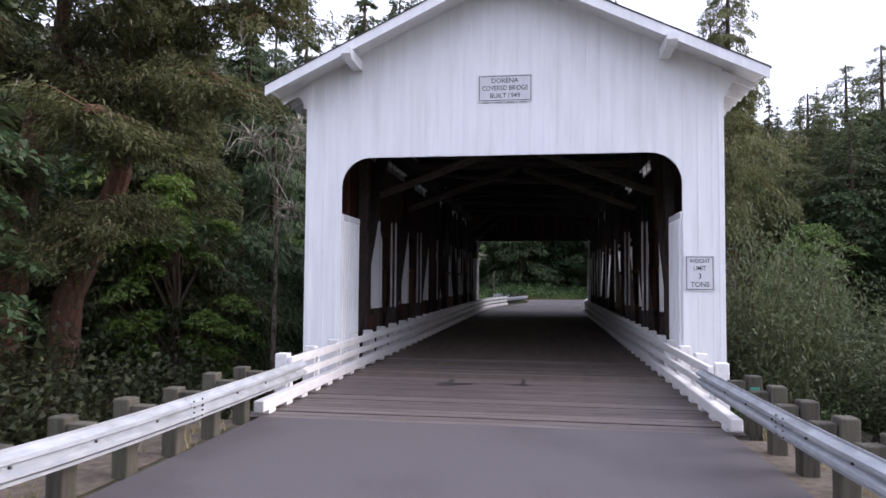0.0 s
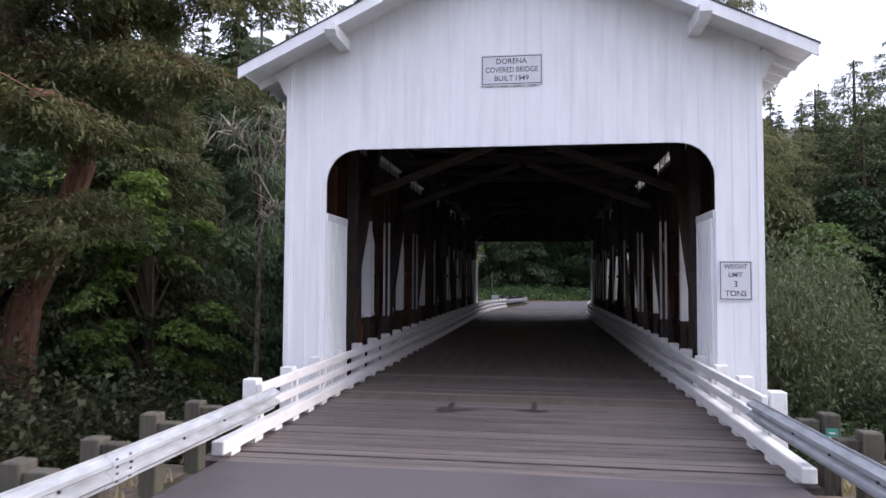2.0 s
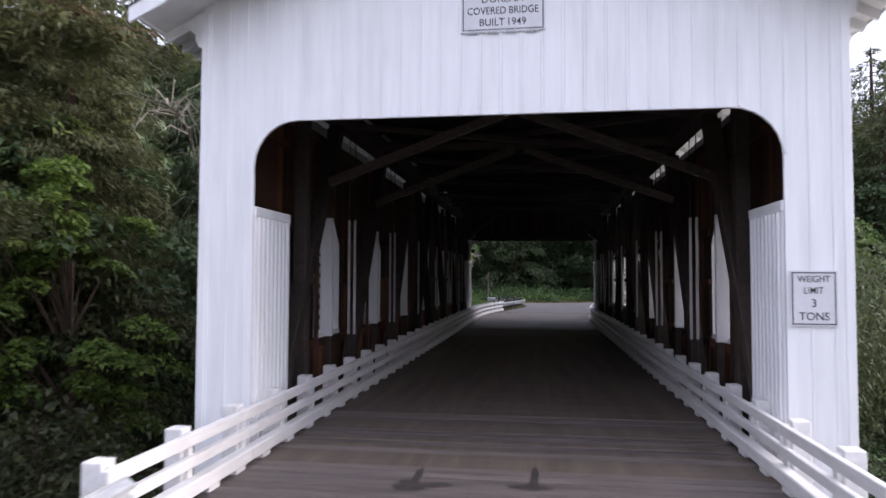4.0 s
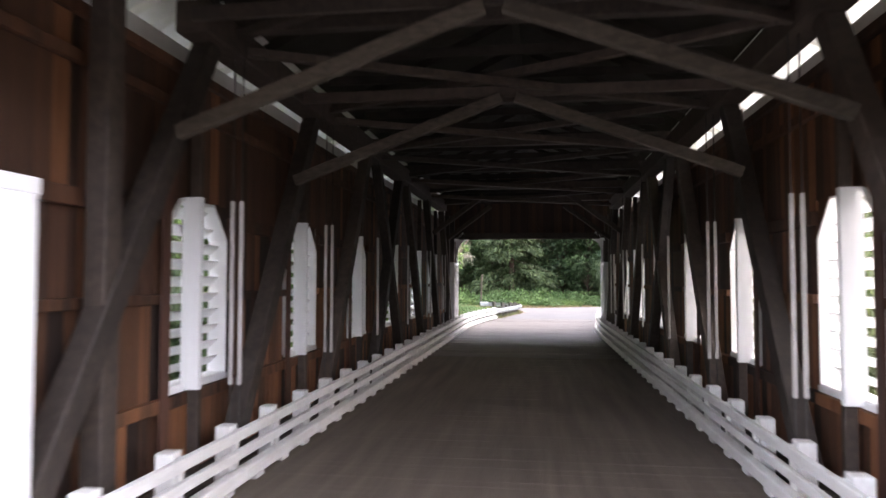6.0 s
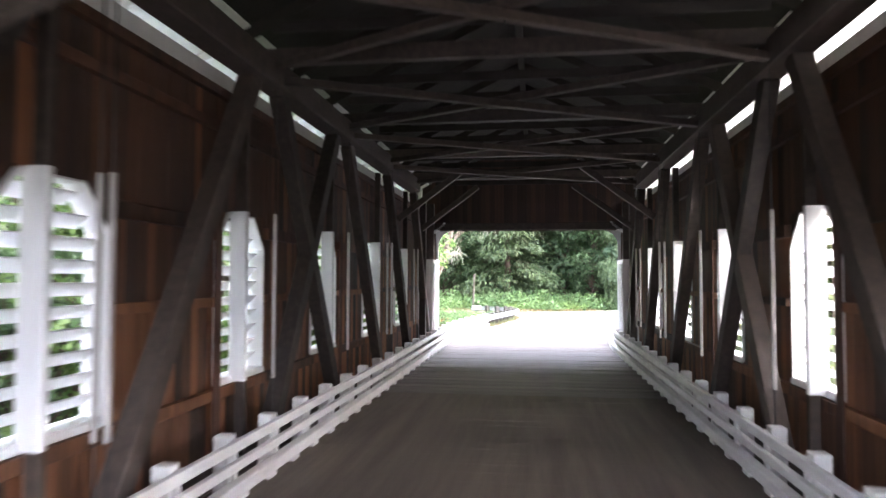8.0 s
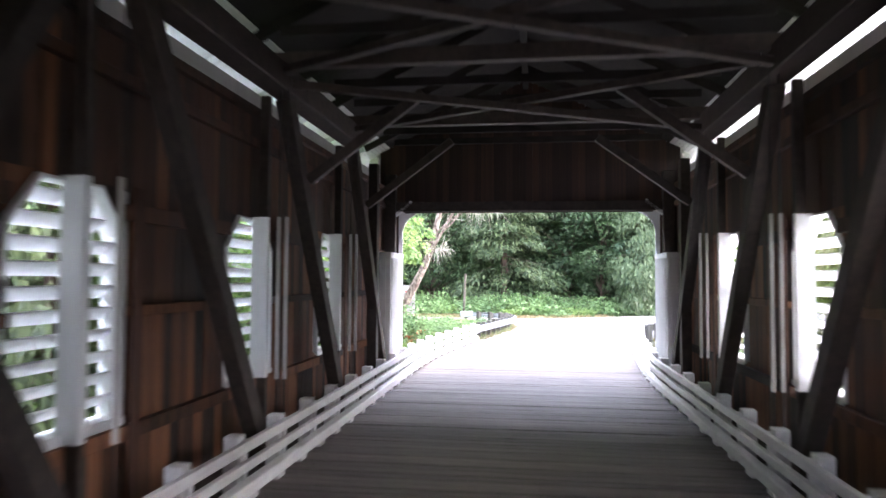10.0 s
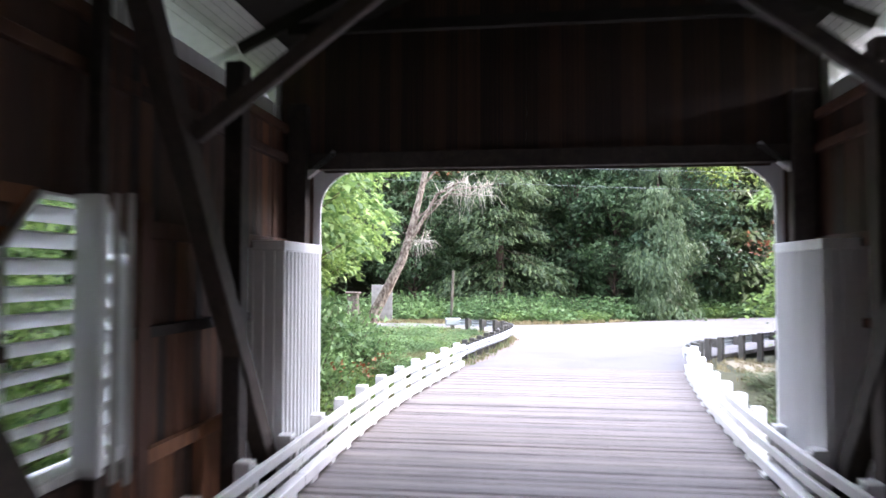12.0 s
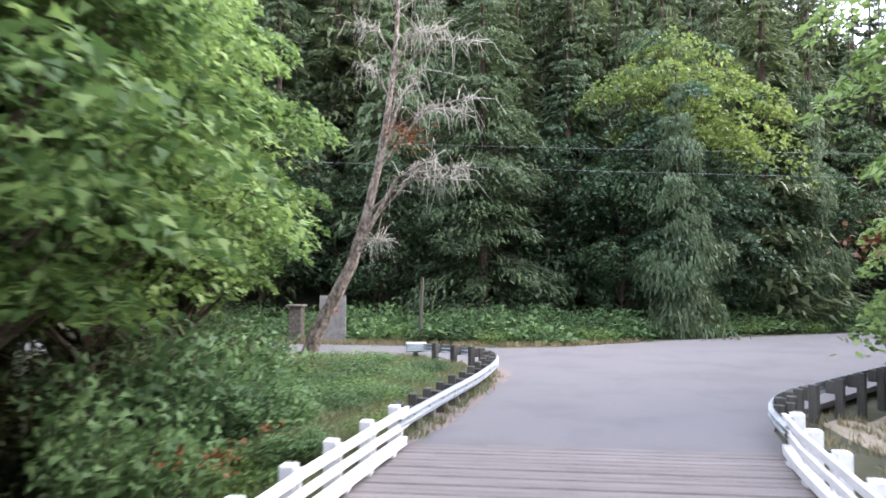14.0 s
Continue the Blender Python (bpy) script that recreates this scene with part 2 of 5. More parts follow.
def box(bm, x0, x1, y0, y1, z0, z1, bevel=0.0):
    made = bmesh.ops.create_cube(bm, size=1.0, matrix=Matrix.LocRotScale(((x0 + x1) / 2, (y0 + y1) / 2, (z0 + z1) / 2), None, (abs(x1 - x0), abs(y1 - y0), abs(z1 - z0))))
    if bevel:
        edges = {e for v in made["verts"] for e in v.link_edges}
        bmesh.ops.bevel(bm, geom=list(edges), offset=bevel, segments=1, affect="EDGES", profile=0.6)
    return bm


def block(x0, x1, y0, y1, z0, z1, bevel=0.0):
    return box(bmesh.new(), x0, x1, y0, y1, z0, z1, bevel)


def beam(p, q, w, h, bevel=0.012, bm=None, side=None):
    """A timber from p to q, w wide (along side) and h deep."""
    p, q = Vector(p), Vector(q)
    way = (q - p).normalized()
    side = Vector(side) if side else (way.cross(Vector((0, 0, 1))) if abs(way.z) < 0.98 else Vector((1, 0, 0)))
    side = (side - way * side.dot(way)).normalized()
    up = side.cross(way)
    m = Matrix((side, way, up)).transposed().to_4x4()
    m.translation = (p + q) / 2
    b = bm or bmesh.new()
    made = bmesh.ops.create_cube(b, size=1.0, matrix=m @ Matrix.Diagonal((w, (q - p).length, h, 1)))
    if bevel:
        edges = {e for v in made["verts"] for e in v.link_edges}
        bmesh.ops.bevel(b, geom=list(edges), offset=bevel, segments=1, affect="EDGES")
    return b


def prism(points, y0, y1):
    """An outline in x and z drawn out along y."""
    bm = bmesh.new()
    vs = [bm.verts.new((x, y0, z)) for x, z in points]
    f = bm.faces.new(vs)
    made = bmesh.ops.extrude_face_region(bm, geom=[f])
    bmesh.ops.translate(bm, vec=(0, y1 - y0, 0), verts=[v for v in made["geom"] if isinstance(v, bmesh.types.BMVert)])
    bmesh.ops.triangulate(bm, faces=[f for f in bm.faces if len(f.verts) > 4])
    return bm


def tube(points, radii, sides=8, bm=None):
    bm = bm or bmesh.new()
    rings = []
    for i, (p, r) in enumerate(zip(points, radii)):
        p = Vector(p)
        way = (Vector(points[min(i + 1, len(points) - 1)]) - Vector(points[max(i - 1, 0)])).normalized()
        a = way.cross(Vector((0.3, 0.9, 0.1))).normalized()
        b = way.cross(a)
        rings.append([bm.verts.new(p + r * (math.cos(k * math.tau / sides) * a + math.sin(k * math.tau / sides) * b)) for k in range(sides)])
    for lo, hi in zip(rings, rings[1:]):
        for k in range(sides):
            bm.faces.new((lo[k], lo[(k + 1) % sides], hi[(k + 1) % sides], hi[k]))
    bm.faces.new(rings[0][::-1])
    bm.faces.new(rings[-1])
    return bm


UNIT = finish(box(bmesh.new(), -0.5, 0.5, -0.5, 0.5, -0.5, 0.5), "board", SIDING)
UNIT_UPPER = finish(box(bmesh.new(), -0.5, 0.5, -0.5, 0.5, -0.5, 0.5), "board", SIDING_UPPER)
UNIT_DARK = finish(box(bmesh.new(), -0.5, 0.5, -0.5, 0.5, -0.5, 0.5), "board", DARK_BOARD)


def smooth(a, b, v):
    t = np.clip((v - a) / (b - a), 0, 1)
    return t * t * (3 - 2 * t)


def along(points, y):
    """x on a line given by points (x, y), at y."""
    return float(np.interp(y, [p[1] for p in points], [p[0] for p in points]))


# ---- plan: the bridge runs along y, its deck at z = 0 ----
LENGTH = 33.65
RODS = [1.07 + 4.417 * k for k in range(8)]
LEFT_LINE = [(-3.45, -6.0), (-3.45, 35.2), (-3.3, 37.9), (-2.88, 41.5), (-2.26, 45.4)]
RIGHT_LINE = [(3.47, -6.0), (3.47, 33.0), (3.64, 35.0), (3.98, 39.0), (4.62, 43.8), (4.95, 45.4)]
DECK_ENDS = (-5.35, 45.1)


def ground_height(x, y):
    """The river's valley under the bridge, the banks, and wooded hills on all sides."""
    x, y = np.asarray(x, float), np.asarray(y, float)
    valley = smooth(-4, 9, y) * (1 - smooth(27, 46, y))
    z = -4.5 * valley - 1.3 * np.exp(-(((y - 23.5 + 1.4 * np.sin(x * 0.09)) / 3.4) ** 2))
    drop = smooth(4.3, 9.0, np.abs(x)) * (1 - smooth(-2, 4, y)) * 1.5
    z = z - drop
    z = z - 0.5 * smooth(-5.2, -4.8, y) * (1 - smooth(44.6, 45.0, y)) * (np.abs(x) < 6.5)
    z = z - 0.7 * smooth(4.2, 9.0, -x - 0.0) * smooth(36, 44, y) * (1 - smooth(52, 58, y))
    z = z - 0.9 * smooth(7.0, 13.0, x) * smooth(36, 44, y) * (1 - smooth(48, 56, y))
    far = np.maximum(y - 78 - 0.45 * x, 0)
    z = z + 0.45 * np.minimum(far, 140)
    z = z + 0.1 * np.minimum(np.maximum(-x - 26, 0), 120) + 0.1 * np.minimum(np.maximum(x - 45 - 0.2 * np.maximum(y - 50, 0), 0), 120)
    z = z + 0.25 * np.minimum(np.maximum(-y - 60, 0), 60)
    bumps = -0.14 + 0.12 * np.sin(x * 0.9 + 1.3 * np.sin(y * 0.37)) * np.sin(y * 0.8 + x * 0.21)
    away = np.clip((np.hypot(np.maximum(np.abs(x) - 5, 0), 0)) / 4, 0, 1) * (1 - smooth(57, 60, y) * (1 - smooth(72, 80, y)))
    return z - 0.05 + bumps * away


def spread(lo, hi, fine_lo, fine_hi, step, coarse):
    a = list(np.arange(fine_lo, fine_hi + 1e-6, step))
    out, v, s = [], fine_lo, step
    while v > lo:
        s = min(s * 1.25, coarse)
        v -= s
        out.append(v)
    left = out[::-1]
    out, v, s = [], a[-1], step
    while v < hi:
        s = min(s * 1.25, coarse)
        v += s
        out.append(v)
    return np.array(left + a + out)


def sheet(name, xs, ys, height, mat):
    gx, gy = np.meshgrid(xs, ys)
    gz = height(gx, gy)
    verts = np.stack([gx.ravel(), gy.ravel(), gz.ravel()], 1)
    nx = len(xs)
    faces = [(j * nx + i, j * nx + i + 1, (j + 1) * nx + i + 1, (j + 1) * nx + i) for j in range(len(ys) - 1) for i in range(nx - 1)]
    me = bpy.data.meshes.new(name)
    me.from_pydata(verts.tolist(), [], faces)
    me.polygons.foreach_set("use_smooth", [True] * len(faces))
    me.materials.append(mat)
    return new(name, me)


tagged(sheet("ground", spread(-1500, 1500, -16, 20, 0.5, 120), spread(-1500, 1500, -20, 82, 0.6, 120), ground_height, GROUND),
       "wooded valley floor with leaf litter and dry earth", "ground", kind="structure")
tagged(sheet("water", np.array([-1500, -60, -6, 6, 60, 1500.0]), np.array([14.0, 20, 26, 33]), lambda x, y: 0 * x - 5.05, WATER),
       "dark shallow river under the bridge", "river", kind="structure")


def slab(name, outline, mat, label, top=0.0, thick=0.16):
    bm = bmesh.new()
    f = bm.faces.new([bm.verts.new((x, y, top)) for x, y in outline])
    if f.normal.z < 0:
        f.normal_flip()
    made = bmesh.ops.extrude_face_region(bm, geom=[f])
    bmesh.ops.translate(bm, vec=(0, 0, -thick), verts=[v for v in made["geom"] if isinstance(v, bmesh.types.BMVert)])
    bmesh.ops.triangulate(bm, faces=[g for g in bm.faces if len(g.verts) > 4])
    ob = new(name, finish(bm, name, mat))
    return tagged(ob, label, "road", kind="structure")


slab("road", [(-3.5, -5.34), (-3.55, -9.5), (-3.9, -14), (-5.0, -24), (-9, -60), (-2, -60), (5.2, -24), (4.1, -14), (3.6, -9.5), (3.5, -5.34)], ASPHALT,
     "grey worn asphalt approach in front of the bridge")
slab("road", [(-2.35, 45.11), (5.1, 45.11), (5.5, 47.2), (6.2, 48.8), (7.6, 50.3), (11.2, 54.4), (14, 56.5), (30, 66), (90, 100), (90, 112), (40, 87), (22, 76.3), (8.2, 69.0), (1.9, 64.7),
              (-0.8, 63.8), (-8, 64.4), (-40, 66), (-40, 60.0), (-8, 60.3), (-3.5, 59.6), (-1.2, 57.6), (-0.55, 55.5), (-1.2, 51.5), (-1.7, 48)], ROAD_PALE,
     "pale sunbleached asphalt junction beyond the bridge", top=-0.005)
# dirt washed over the edge of the asphalt under the curving guardrail
shoulder = [(-2.35, 45.14), (-1.7, 48), (-1.2, 51.5), (-0.55, 55.5), (-1.2, 57.6), (-3.5, 59.6)]
steps = np.linspace(45.14, 59.4, 44)
slab("verge", [(along(shoulder, y) - 1.1, y) for y in steps] + [(along(shoulder, y) + random.uniform(0.02, 0.3) * min(1.0, (y - 44.9) / 2), y) for y in steps[::-1]], DIRT,
     "red-brown dirt shoulder under the curving guardrail", top=0.0, thick=0.3)
tagged(sheet("verge", np.arange(6.4, 15.1, 0.4), np.arange(43.5, 54.1, 0.4),
             lambda x, y: ground_height(x, y) + 0.05 - 0.5 * smooth(0.2, 0.9, np.maximum(np.maximum((7.3 - x) / 0.8, (x - 13.8) / 1.2), np.maximum((45.0 - y) / 1.2, (y - (41.4 + x * 1.0)) / 1.0))), SAND),
       "dry sandy verge behind the guardrail", "verge", kind="structure")

for x0, x1 in ((-6.4, -3.45), (3.45, 6.8)):
    tagged(sheet("verge", np.arange(x0, x1 + 0.01, 0.3), np.arange(-24, -5.3, 0.5),
                 lambda x, y: np.where(np.abs(x) < 4.4, -0.035, ground_height(x, y) + 0.03) - 0.3 * (np.abs(x) > (6.0 if x0 < 0 else 6.4)), SHOULDER),
           "dusty gravel shoulder under the guardrail", "verge", kind="structure")

# ---- approaches: abutments under the deck ----
for y0, y1 in ((-5.3, 1.0), (32.6, 44.9)):
    tagged(new("abutment", finish(block(-3.4, 3.4, y0, y1, -5.0, -0.34, 0.03), "abutment", CONCRETE)), "grey concrete abutment under the deck", "abutment", kind="structure")

# ---- portals ----
HALF, TOP, ROUND, WALL = 3.885, 5.03, 0.7, 4.745
SLOPE = 0.476
EAVE_X, EAVE_Z = 5.45, 6.62


def roof_z(x):
    """The roof's upper face."""
    return EAVE_Z + (EAVE_X - abs(x)) * SLOPE


def opening(half, top, r, steps=8):
    """The edge of the portal's opening, from the foot on the right over to the left."""
    pts = [(half, -0.3)]
    pts += [(half - r + r * math.cos(a), top - r + r * math.sin(a)) for a in np.linspace(0, math.pi / 2, steps)]
    pts += [(-half + r - r * math.sin(a), top - r + r * math.cos(a)) for a in np.linspace(0, math.pi / 2, steps)]
    return pts + [(-half, -0.3)]


def outline(edge, foot=-0.9, under=0.055):
    o = [(-WALL, foot), (-WALL, roof_z(WALL) - under), (0, roof_z(0) - under), (WALL, roof_z(WALL) - under), (WALL, foot)]
    return o + edge


def portal(name, face, out, label, TOP):
    """A white boarded gable wall with a round-cornered opening. out: -1 where its outside looks to -y."""
    wall = thing(name, label, "wall", kind="structure")
    part("boarding", prism(outline([(HALF, -0.9)] + opening(HALF, TOP, ROUND)[1:-1] + [(-HALF, -0.9)]), face, face - out * 0.06), WHITE, wall)
    # battens over the joints
    edge = opening(HALF, TOP, ROUND, 20)
    xs = np.arange(-WALL + 0.12, WALL, 0.305)
    for x in xs:
        if abs(x) < HALF + 0.03:
            over = TOP if abs(x) < HALF - ROUND else TOP - ROUND + math.sqrt(max(ROUND**2 - (abs(x) - HALF + ROUND) ** 2, 0))
            lo = over + 0.02
        else:
            lo = -0.85
        hi = roof_z(x) - 0.2
        y0, y1 = sorted((face + out * 0.001, face + out * 0.013))
        part("batten", block(x - 0.026, x + 0.026, y0, y1, lo, hi, 0.009), WHITE, wall)
    # trim at the corners
    for s in (-1, 1):
        y0, y1 = sorted((face - out * 0.3, face + out * 0.026))
        part("corner_board", block(s * (WALL - 0.1), s * (WALL + 0.02), y0, y1, -0.9, roof_z(WALL) - 0.2, 0.006), WHITE, wall)
    # brown boards and framing inside, set back from the opening, with slanted corners
    inner = face - out * 0.1
    back = 4.05
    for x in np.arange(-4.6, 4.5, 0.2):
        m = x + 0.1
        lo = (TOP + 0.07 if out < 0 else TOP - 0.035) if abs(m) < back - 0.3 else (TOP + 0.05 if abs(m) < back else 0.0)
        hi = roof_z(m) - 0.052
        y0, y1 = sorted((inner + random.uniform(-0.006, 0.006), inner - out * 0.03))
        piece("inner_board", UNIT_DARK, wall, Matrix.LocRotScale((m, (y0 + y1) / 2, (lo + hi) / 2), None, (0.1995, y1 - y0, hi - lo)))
    for s in (-1, 1):
        part("portal_post", block(s * back, s * (back + 0.34), *sorted((inner - out * 0.035, inner - out * 0.3)), 3.0, 6.2, 0.01), TIMBER, wall)
        part("corner_brace", beam((s * (back + 0.12), inner - out * 0.14, 4.86), (s * (back - 0.5), inner - out * 0.14, 5.34), 0.12, 0.12), WHITE if out > 0 else TIMBER, wall)
    part("lintel", block(-back, back, *sorted((inner - out * 0.035, inner - out * 0.2)), TOP + (0.05 if out < 0 else 0.0), TOP + 0.3, 0.01), TIMBER, wall)
    return wall


portal("wall_south", 0.0, -1, "white painted board-and-batten gable wall with round-cornered opening", TOP)
portal("wall_north", LENGTH, 1, "white painted board-and-batten gable wall at the far end", 5.035)


def wing(y0, y1, s):
    """The boxed-in foot of a portal."""
    w = thing("wing_box", "white battened box around the portal's foot", "boxing", "wing boxes of the portals")
    x0, x1 = sorted((s * 3.86, s * 4.46))
    part("box_body", block(x0, x1, y0, y1, 0.02, 3.66, 0.01), WHITE, w)
    part("cap", block(x0 - 0.012, x1 + 0.012, y0 - 0.012, y1 + 0.012, 3.56, 3.71, 0.008), WHITE, w)
    for y in np.arange(y0 + 0.12, y1 - 0.05, 0.17):
        x = s * 3.86
        part("batten", block(*sorted((x, x - s * 0.034)), y - 0.032, y + 0.032, 0.05, 3.55, 0.004), WHITE, w)
    for x in np.arange(x0 + 0.1, x1 - 0.05, 0.17):
        part("batten", block(x - 0.02, x + 0.02, *((y1, y1 + 0.026) if y0 < 16 else (y0 - 0.026, y0)), 0.05, 3.55, 0.004), WHITE, w)


for s in (-1, 1):
    wing(0.07, 1.53, s)
    wing(LENGTH - 1.92, LENGTH - 0.07, s)

# ---- roof ----
roof = thing("roof", "dark shingled gable roof with white bargeboards over brown rafters", "roof", kind="structure")
for s in (-1, 1):
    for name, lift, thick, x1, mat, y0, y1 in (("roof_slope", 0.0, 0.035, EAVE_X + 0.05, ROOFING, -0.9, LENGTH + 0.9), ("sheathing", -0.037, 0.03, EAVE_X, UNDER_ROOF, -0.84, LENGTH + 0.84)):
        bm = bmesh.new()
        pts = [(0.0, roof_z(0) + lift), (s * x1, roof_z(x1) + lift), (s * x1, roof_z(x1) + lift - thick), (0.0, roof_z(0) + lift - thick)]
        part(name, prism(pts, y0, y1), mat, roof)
    # white boarded soffit outside the walls
    pts = [(s * 4.3, roof_z(4.3) - 0.07), (s * EAVE_X, EAVE_Z - 0.07), (s * EAVE_X, EAVE_Z - 0.09), (s * 4.3, roof_z(4.3) - 0.09)]
    part("soffit", prism(pts, -0.84, LENGTH + 0.84), WHITE, roof, "white painted eave boards")
    for ya, yb in ((-0.84, -0.001), (LENGTH + 0.001, LENGTH + 0.84)):
        pts = [(0.0, roof_z(0) - 0.07), (s * 4.295, roof_z(4.295) - 0.07), (s * 4.295, roof_z(4.295) - 0.095), (0.0, roof_z(0) - 0.095)]
        part("gable_soffit", prism(pts, ya, yb), WHITE, roof, "white boards under the gable overhang")
        e = 1 if ya < 0 else -1
        pts = [(s * 4.768, 6.22), (s * 4.84, 6.26), (s * 4.875, 6.36), (s * 4.895, 6.46), (s * 4.985, 6.52), (s * 4.985, 6.7), (s * 4.768, 6.82)]
        y0 = 0.0 if e > 0 else LENGTH
        part("eave_return", prism(pts, *sorted((y0, y0 + e * 0.06))), WHITE, roof, "small white curved eave return")
    for y in (-0.86, LENGTH + 0.86):
        pts = [(0.0, roof_z(0) - 0.02), (s * (EAVE_X + 0.02), EAVE_Z - 0.03), (s * (EAVE_X + 0.02), EAVE_Z - 0.27), (0.0, roof_z(0) - 0.26)]
        part("bargeboard", prism(pts, y - 0.025, y + 0.025), WHITE, roof, "white bargeboard")
        for x in (3.52,):
            o = -1 if y < 0 else 1
            z = roof_z(x) - 0.17
            ya, yb = sorted((y + o * 0.17, y - o * 0.86))
            b = bmesh.new()
            side = [(y + o * 0.17, z - 0.02), (y + o * 0.17, z - 0.16), (y + o * 0.05, z - 0.26), (y - o * 0.86, z - 0.26), (y - o * 0.86, z - 0.02)]
            rings = [[b.verts.new((s * x + d, yy, zz)) for yy, zz in side] for d in (-0.11, 0.11)]
            b.faces.new(rings[0])
            b.faces.new(rings[1][::-1])
            for i in range(5):
                b.faces.new((rings[0][i], rings[1][i], rings[1][(i + 1) % 5], rings[0][(i + 1) % 5]))
            part("purlin_end", b, WHITE, roof, "white purlin end block")
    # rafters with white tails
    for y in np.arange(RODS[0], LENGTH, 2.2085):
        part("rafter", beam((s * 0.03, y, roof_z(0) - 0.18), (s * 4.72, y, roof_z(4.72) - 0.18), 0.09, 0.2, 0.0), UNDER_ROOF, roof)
    for y in list(np.arange(0.12, 5.0, 0.477)) + list(np.arange(RODS[1], LENGTH, 2.2085)):
        part("rafter_tail", beam((s * 4.76, y, roof_z(4.76) - 0.17), (s * EAVE_X, y, EAVE_Z - 0.17), 0.05, 0.15, 0.0), WHITE, roof, "white rafter tail")
    # rows of small vent holes bored through the eave boards
    b = bmesh.new()
    for y in np.arange(24.4, LENGTH - 0.1, 0.11):
        for k in range(6):
            x = 4.4 + 0.11 * k
            z = roof_z(x) - 0.0925
            c = Vector((s * x, y + 0.055 * (k % 2), z))
            tube([c, c - Vector((0, 0, 0.004))], [0.013, 0.013], 6, b)
    tagged(part("vent_holes", b, SIGN_INK, roof, "small dark vent holes in the eave boards"), kind="stuff")
    part("fascia", block(*sorted((s * (EAVE_X + 0.0), s * (EAVE_X + 0.03))), -0.84, LENGTH + 0.84, EAVE_Z - 0.13, EAVE_Z - 0.02, 0.0), WHITE, roof)
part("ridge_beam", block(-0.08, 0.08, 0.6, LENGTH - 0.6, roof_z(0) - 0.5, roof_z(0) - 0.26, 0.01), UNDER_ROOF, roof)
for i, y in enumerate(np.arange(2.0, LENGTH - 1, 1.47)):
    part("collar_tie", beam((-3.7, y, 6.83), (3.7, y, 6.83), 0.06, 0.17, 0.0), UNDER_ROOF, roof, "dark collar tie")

# ---- trusses ----
def truss(s):
    t = thing("timber_truss", "heavy dark timber truss with white-painted iron rods", "truss", "side trusses of the bridge", kind="structure")
    x0, x1 = sorted((s * 3.72, s * 4.28))
    part("top_chord", block(x0 + 0.06, x1 - 0.06, 4.35, 28.12, 6.06, 6.5, 0.02), TIMBER, t)
    part("bottom_chord", block(*sorted((s * 3.86, s * 4.4)), 0.2, LENGTH - 0.2, -0.34, 0.12, 0.02), TIMBER, t)
    for k, y in enumerate(RODS):
        if k in (0, 7):
            continue
        for d in ((0.0,) if k in (3, 4) else (-0.068, 0.068)):  # single rods in the middle bays
            x = s * (3.84 + d)
            part("rod", tube([(x, y, 0.1), (x, y, 6.07)], [0.011, 0.011], 6), DARK_STEEL, t)
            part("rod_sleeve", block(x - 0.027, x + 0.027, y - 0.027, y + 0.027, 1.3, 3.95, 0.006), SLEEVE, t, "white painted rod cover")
    for k in range(7):
        a, b = RODS[k], RODS[k + 1]
        if k <= 3:
            part("diagonal", beam((s * 4.05, a + 0.2, 0.05), (s * 4.05, b - 0.55, 6.08), 0.28, 0.3, 0.015, side=(1, 0, 0)), TIMBER, t)
        if k >= 3:
            part("diagonal", beam((s * (4.05 - (0.02 if k == 3 else 0)), b - 0.2, 0.05), (s * (4.05 - (0.02 if k == 3 else 0)), a + 0.55, 6.08), 0.26, 0.3, 0.015, side=(1, 0, 0)), TIMBER, t)
    for y in (2.75, 30.5):
        part("end_post", block(*sorted((s * 3.95, s * 4.2)), y - 0.14, y + 0.14, 0.12, 6.06, 0.015), TIMBER, t)


for s in (-1, 1):
    truss(s)


def tie_frame(y, k):
    f = thing("overhead_beam", "dark sawn cross beam between the trusses", "beam", "overhead beams", at=(0, y, 6.4))
    part("cross_beam", beam((-4.1, 0, 0.14), (4.1, 0, 0.14), 0.2, 0.26), TIMBER, f)


for k, y in enumerate(RODS[:7]):
    tie_frame(y, k)
for k in range(6):
    for s in (-1, 1):
        z = 6.34 if s > 0 else 6.2
        p, q = Vector((s * 3.78, RODS[k] + 0.15, z)), Vector((-s * 3.78, RODS[k + 1] - 0.15, z))
        b = thing("lateral_brace", "dark sawn diagonal brace under the roof", "brace", "lateral braces")
        part("timber", beam(p, q, 0.16, 0.13), TIMBER, b)
        for f in (0.03, 0.5, 0.97):
            c = p.lerp(q, f)
            part("bolt", tube([c - Vector((0, 0, 0.065)), c - Vector((0, 0, 0.09))], [0.022, 0.016], 6), DARK_STEEL, b)
for y in (3.9, 8.0, 24.6, 29.0):
    f = thing("knee_brace_pair", "pair of grey timber knee braces meeting under the roof", "brace", "knee brace pairs", at=(0, y, 4.6))
    foot, head = ((0.02, (0.12, 1.42)) if y < 20 else (0.16, (1.75, 1.75)))
    for s in (-1, 1):
        part("knee_brace", beam((s * 3.9, 0, foot), (s * head[0], 0, head[1]), 0.14, 0.19), BRACE if y < 20 else TIMBER, f)
    if y < 20:
        part("tie_plank", beam((-3.8, 0.12, 1.56), (3.8, 0.12, 1.56), 0.06, 0.2), TIMBER, f)

# ---- side walls and louvred windows ----
WIN_LO, WIN_HI, WIN_CUT, WIN_HALF, WIN_TOP = 1.33, 3.95, 3.42, 0.92, 0.45
WALL_TOP = 5.83
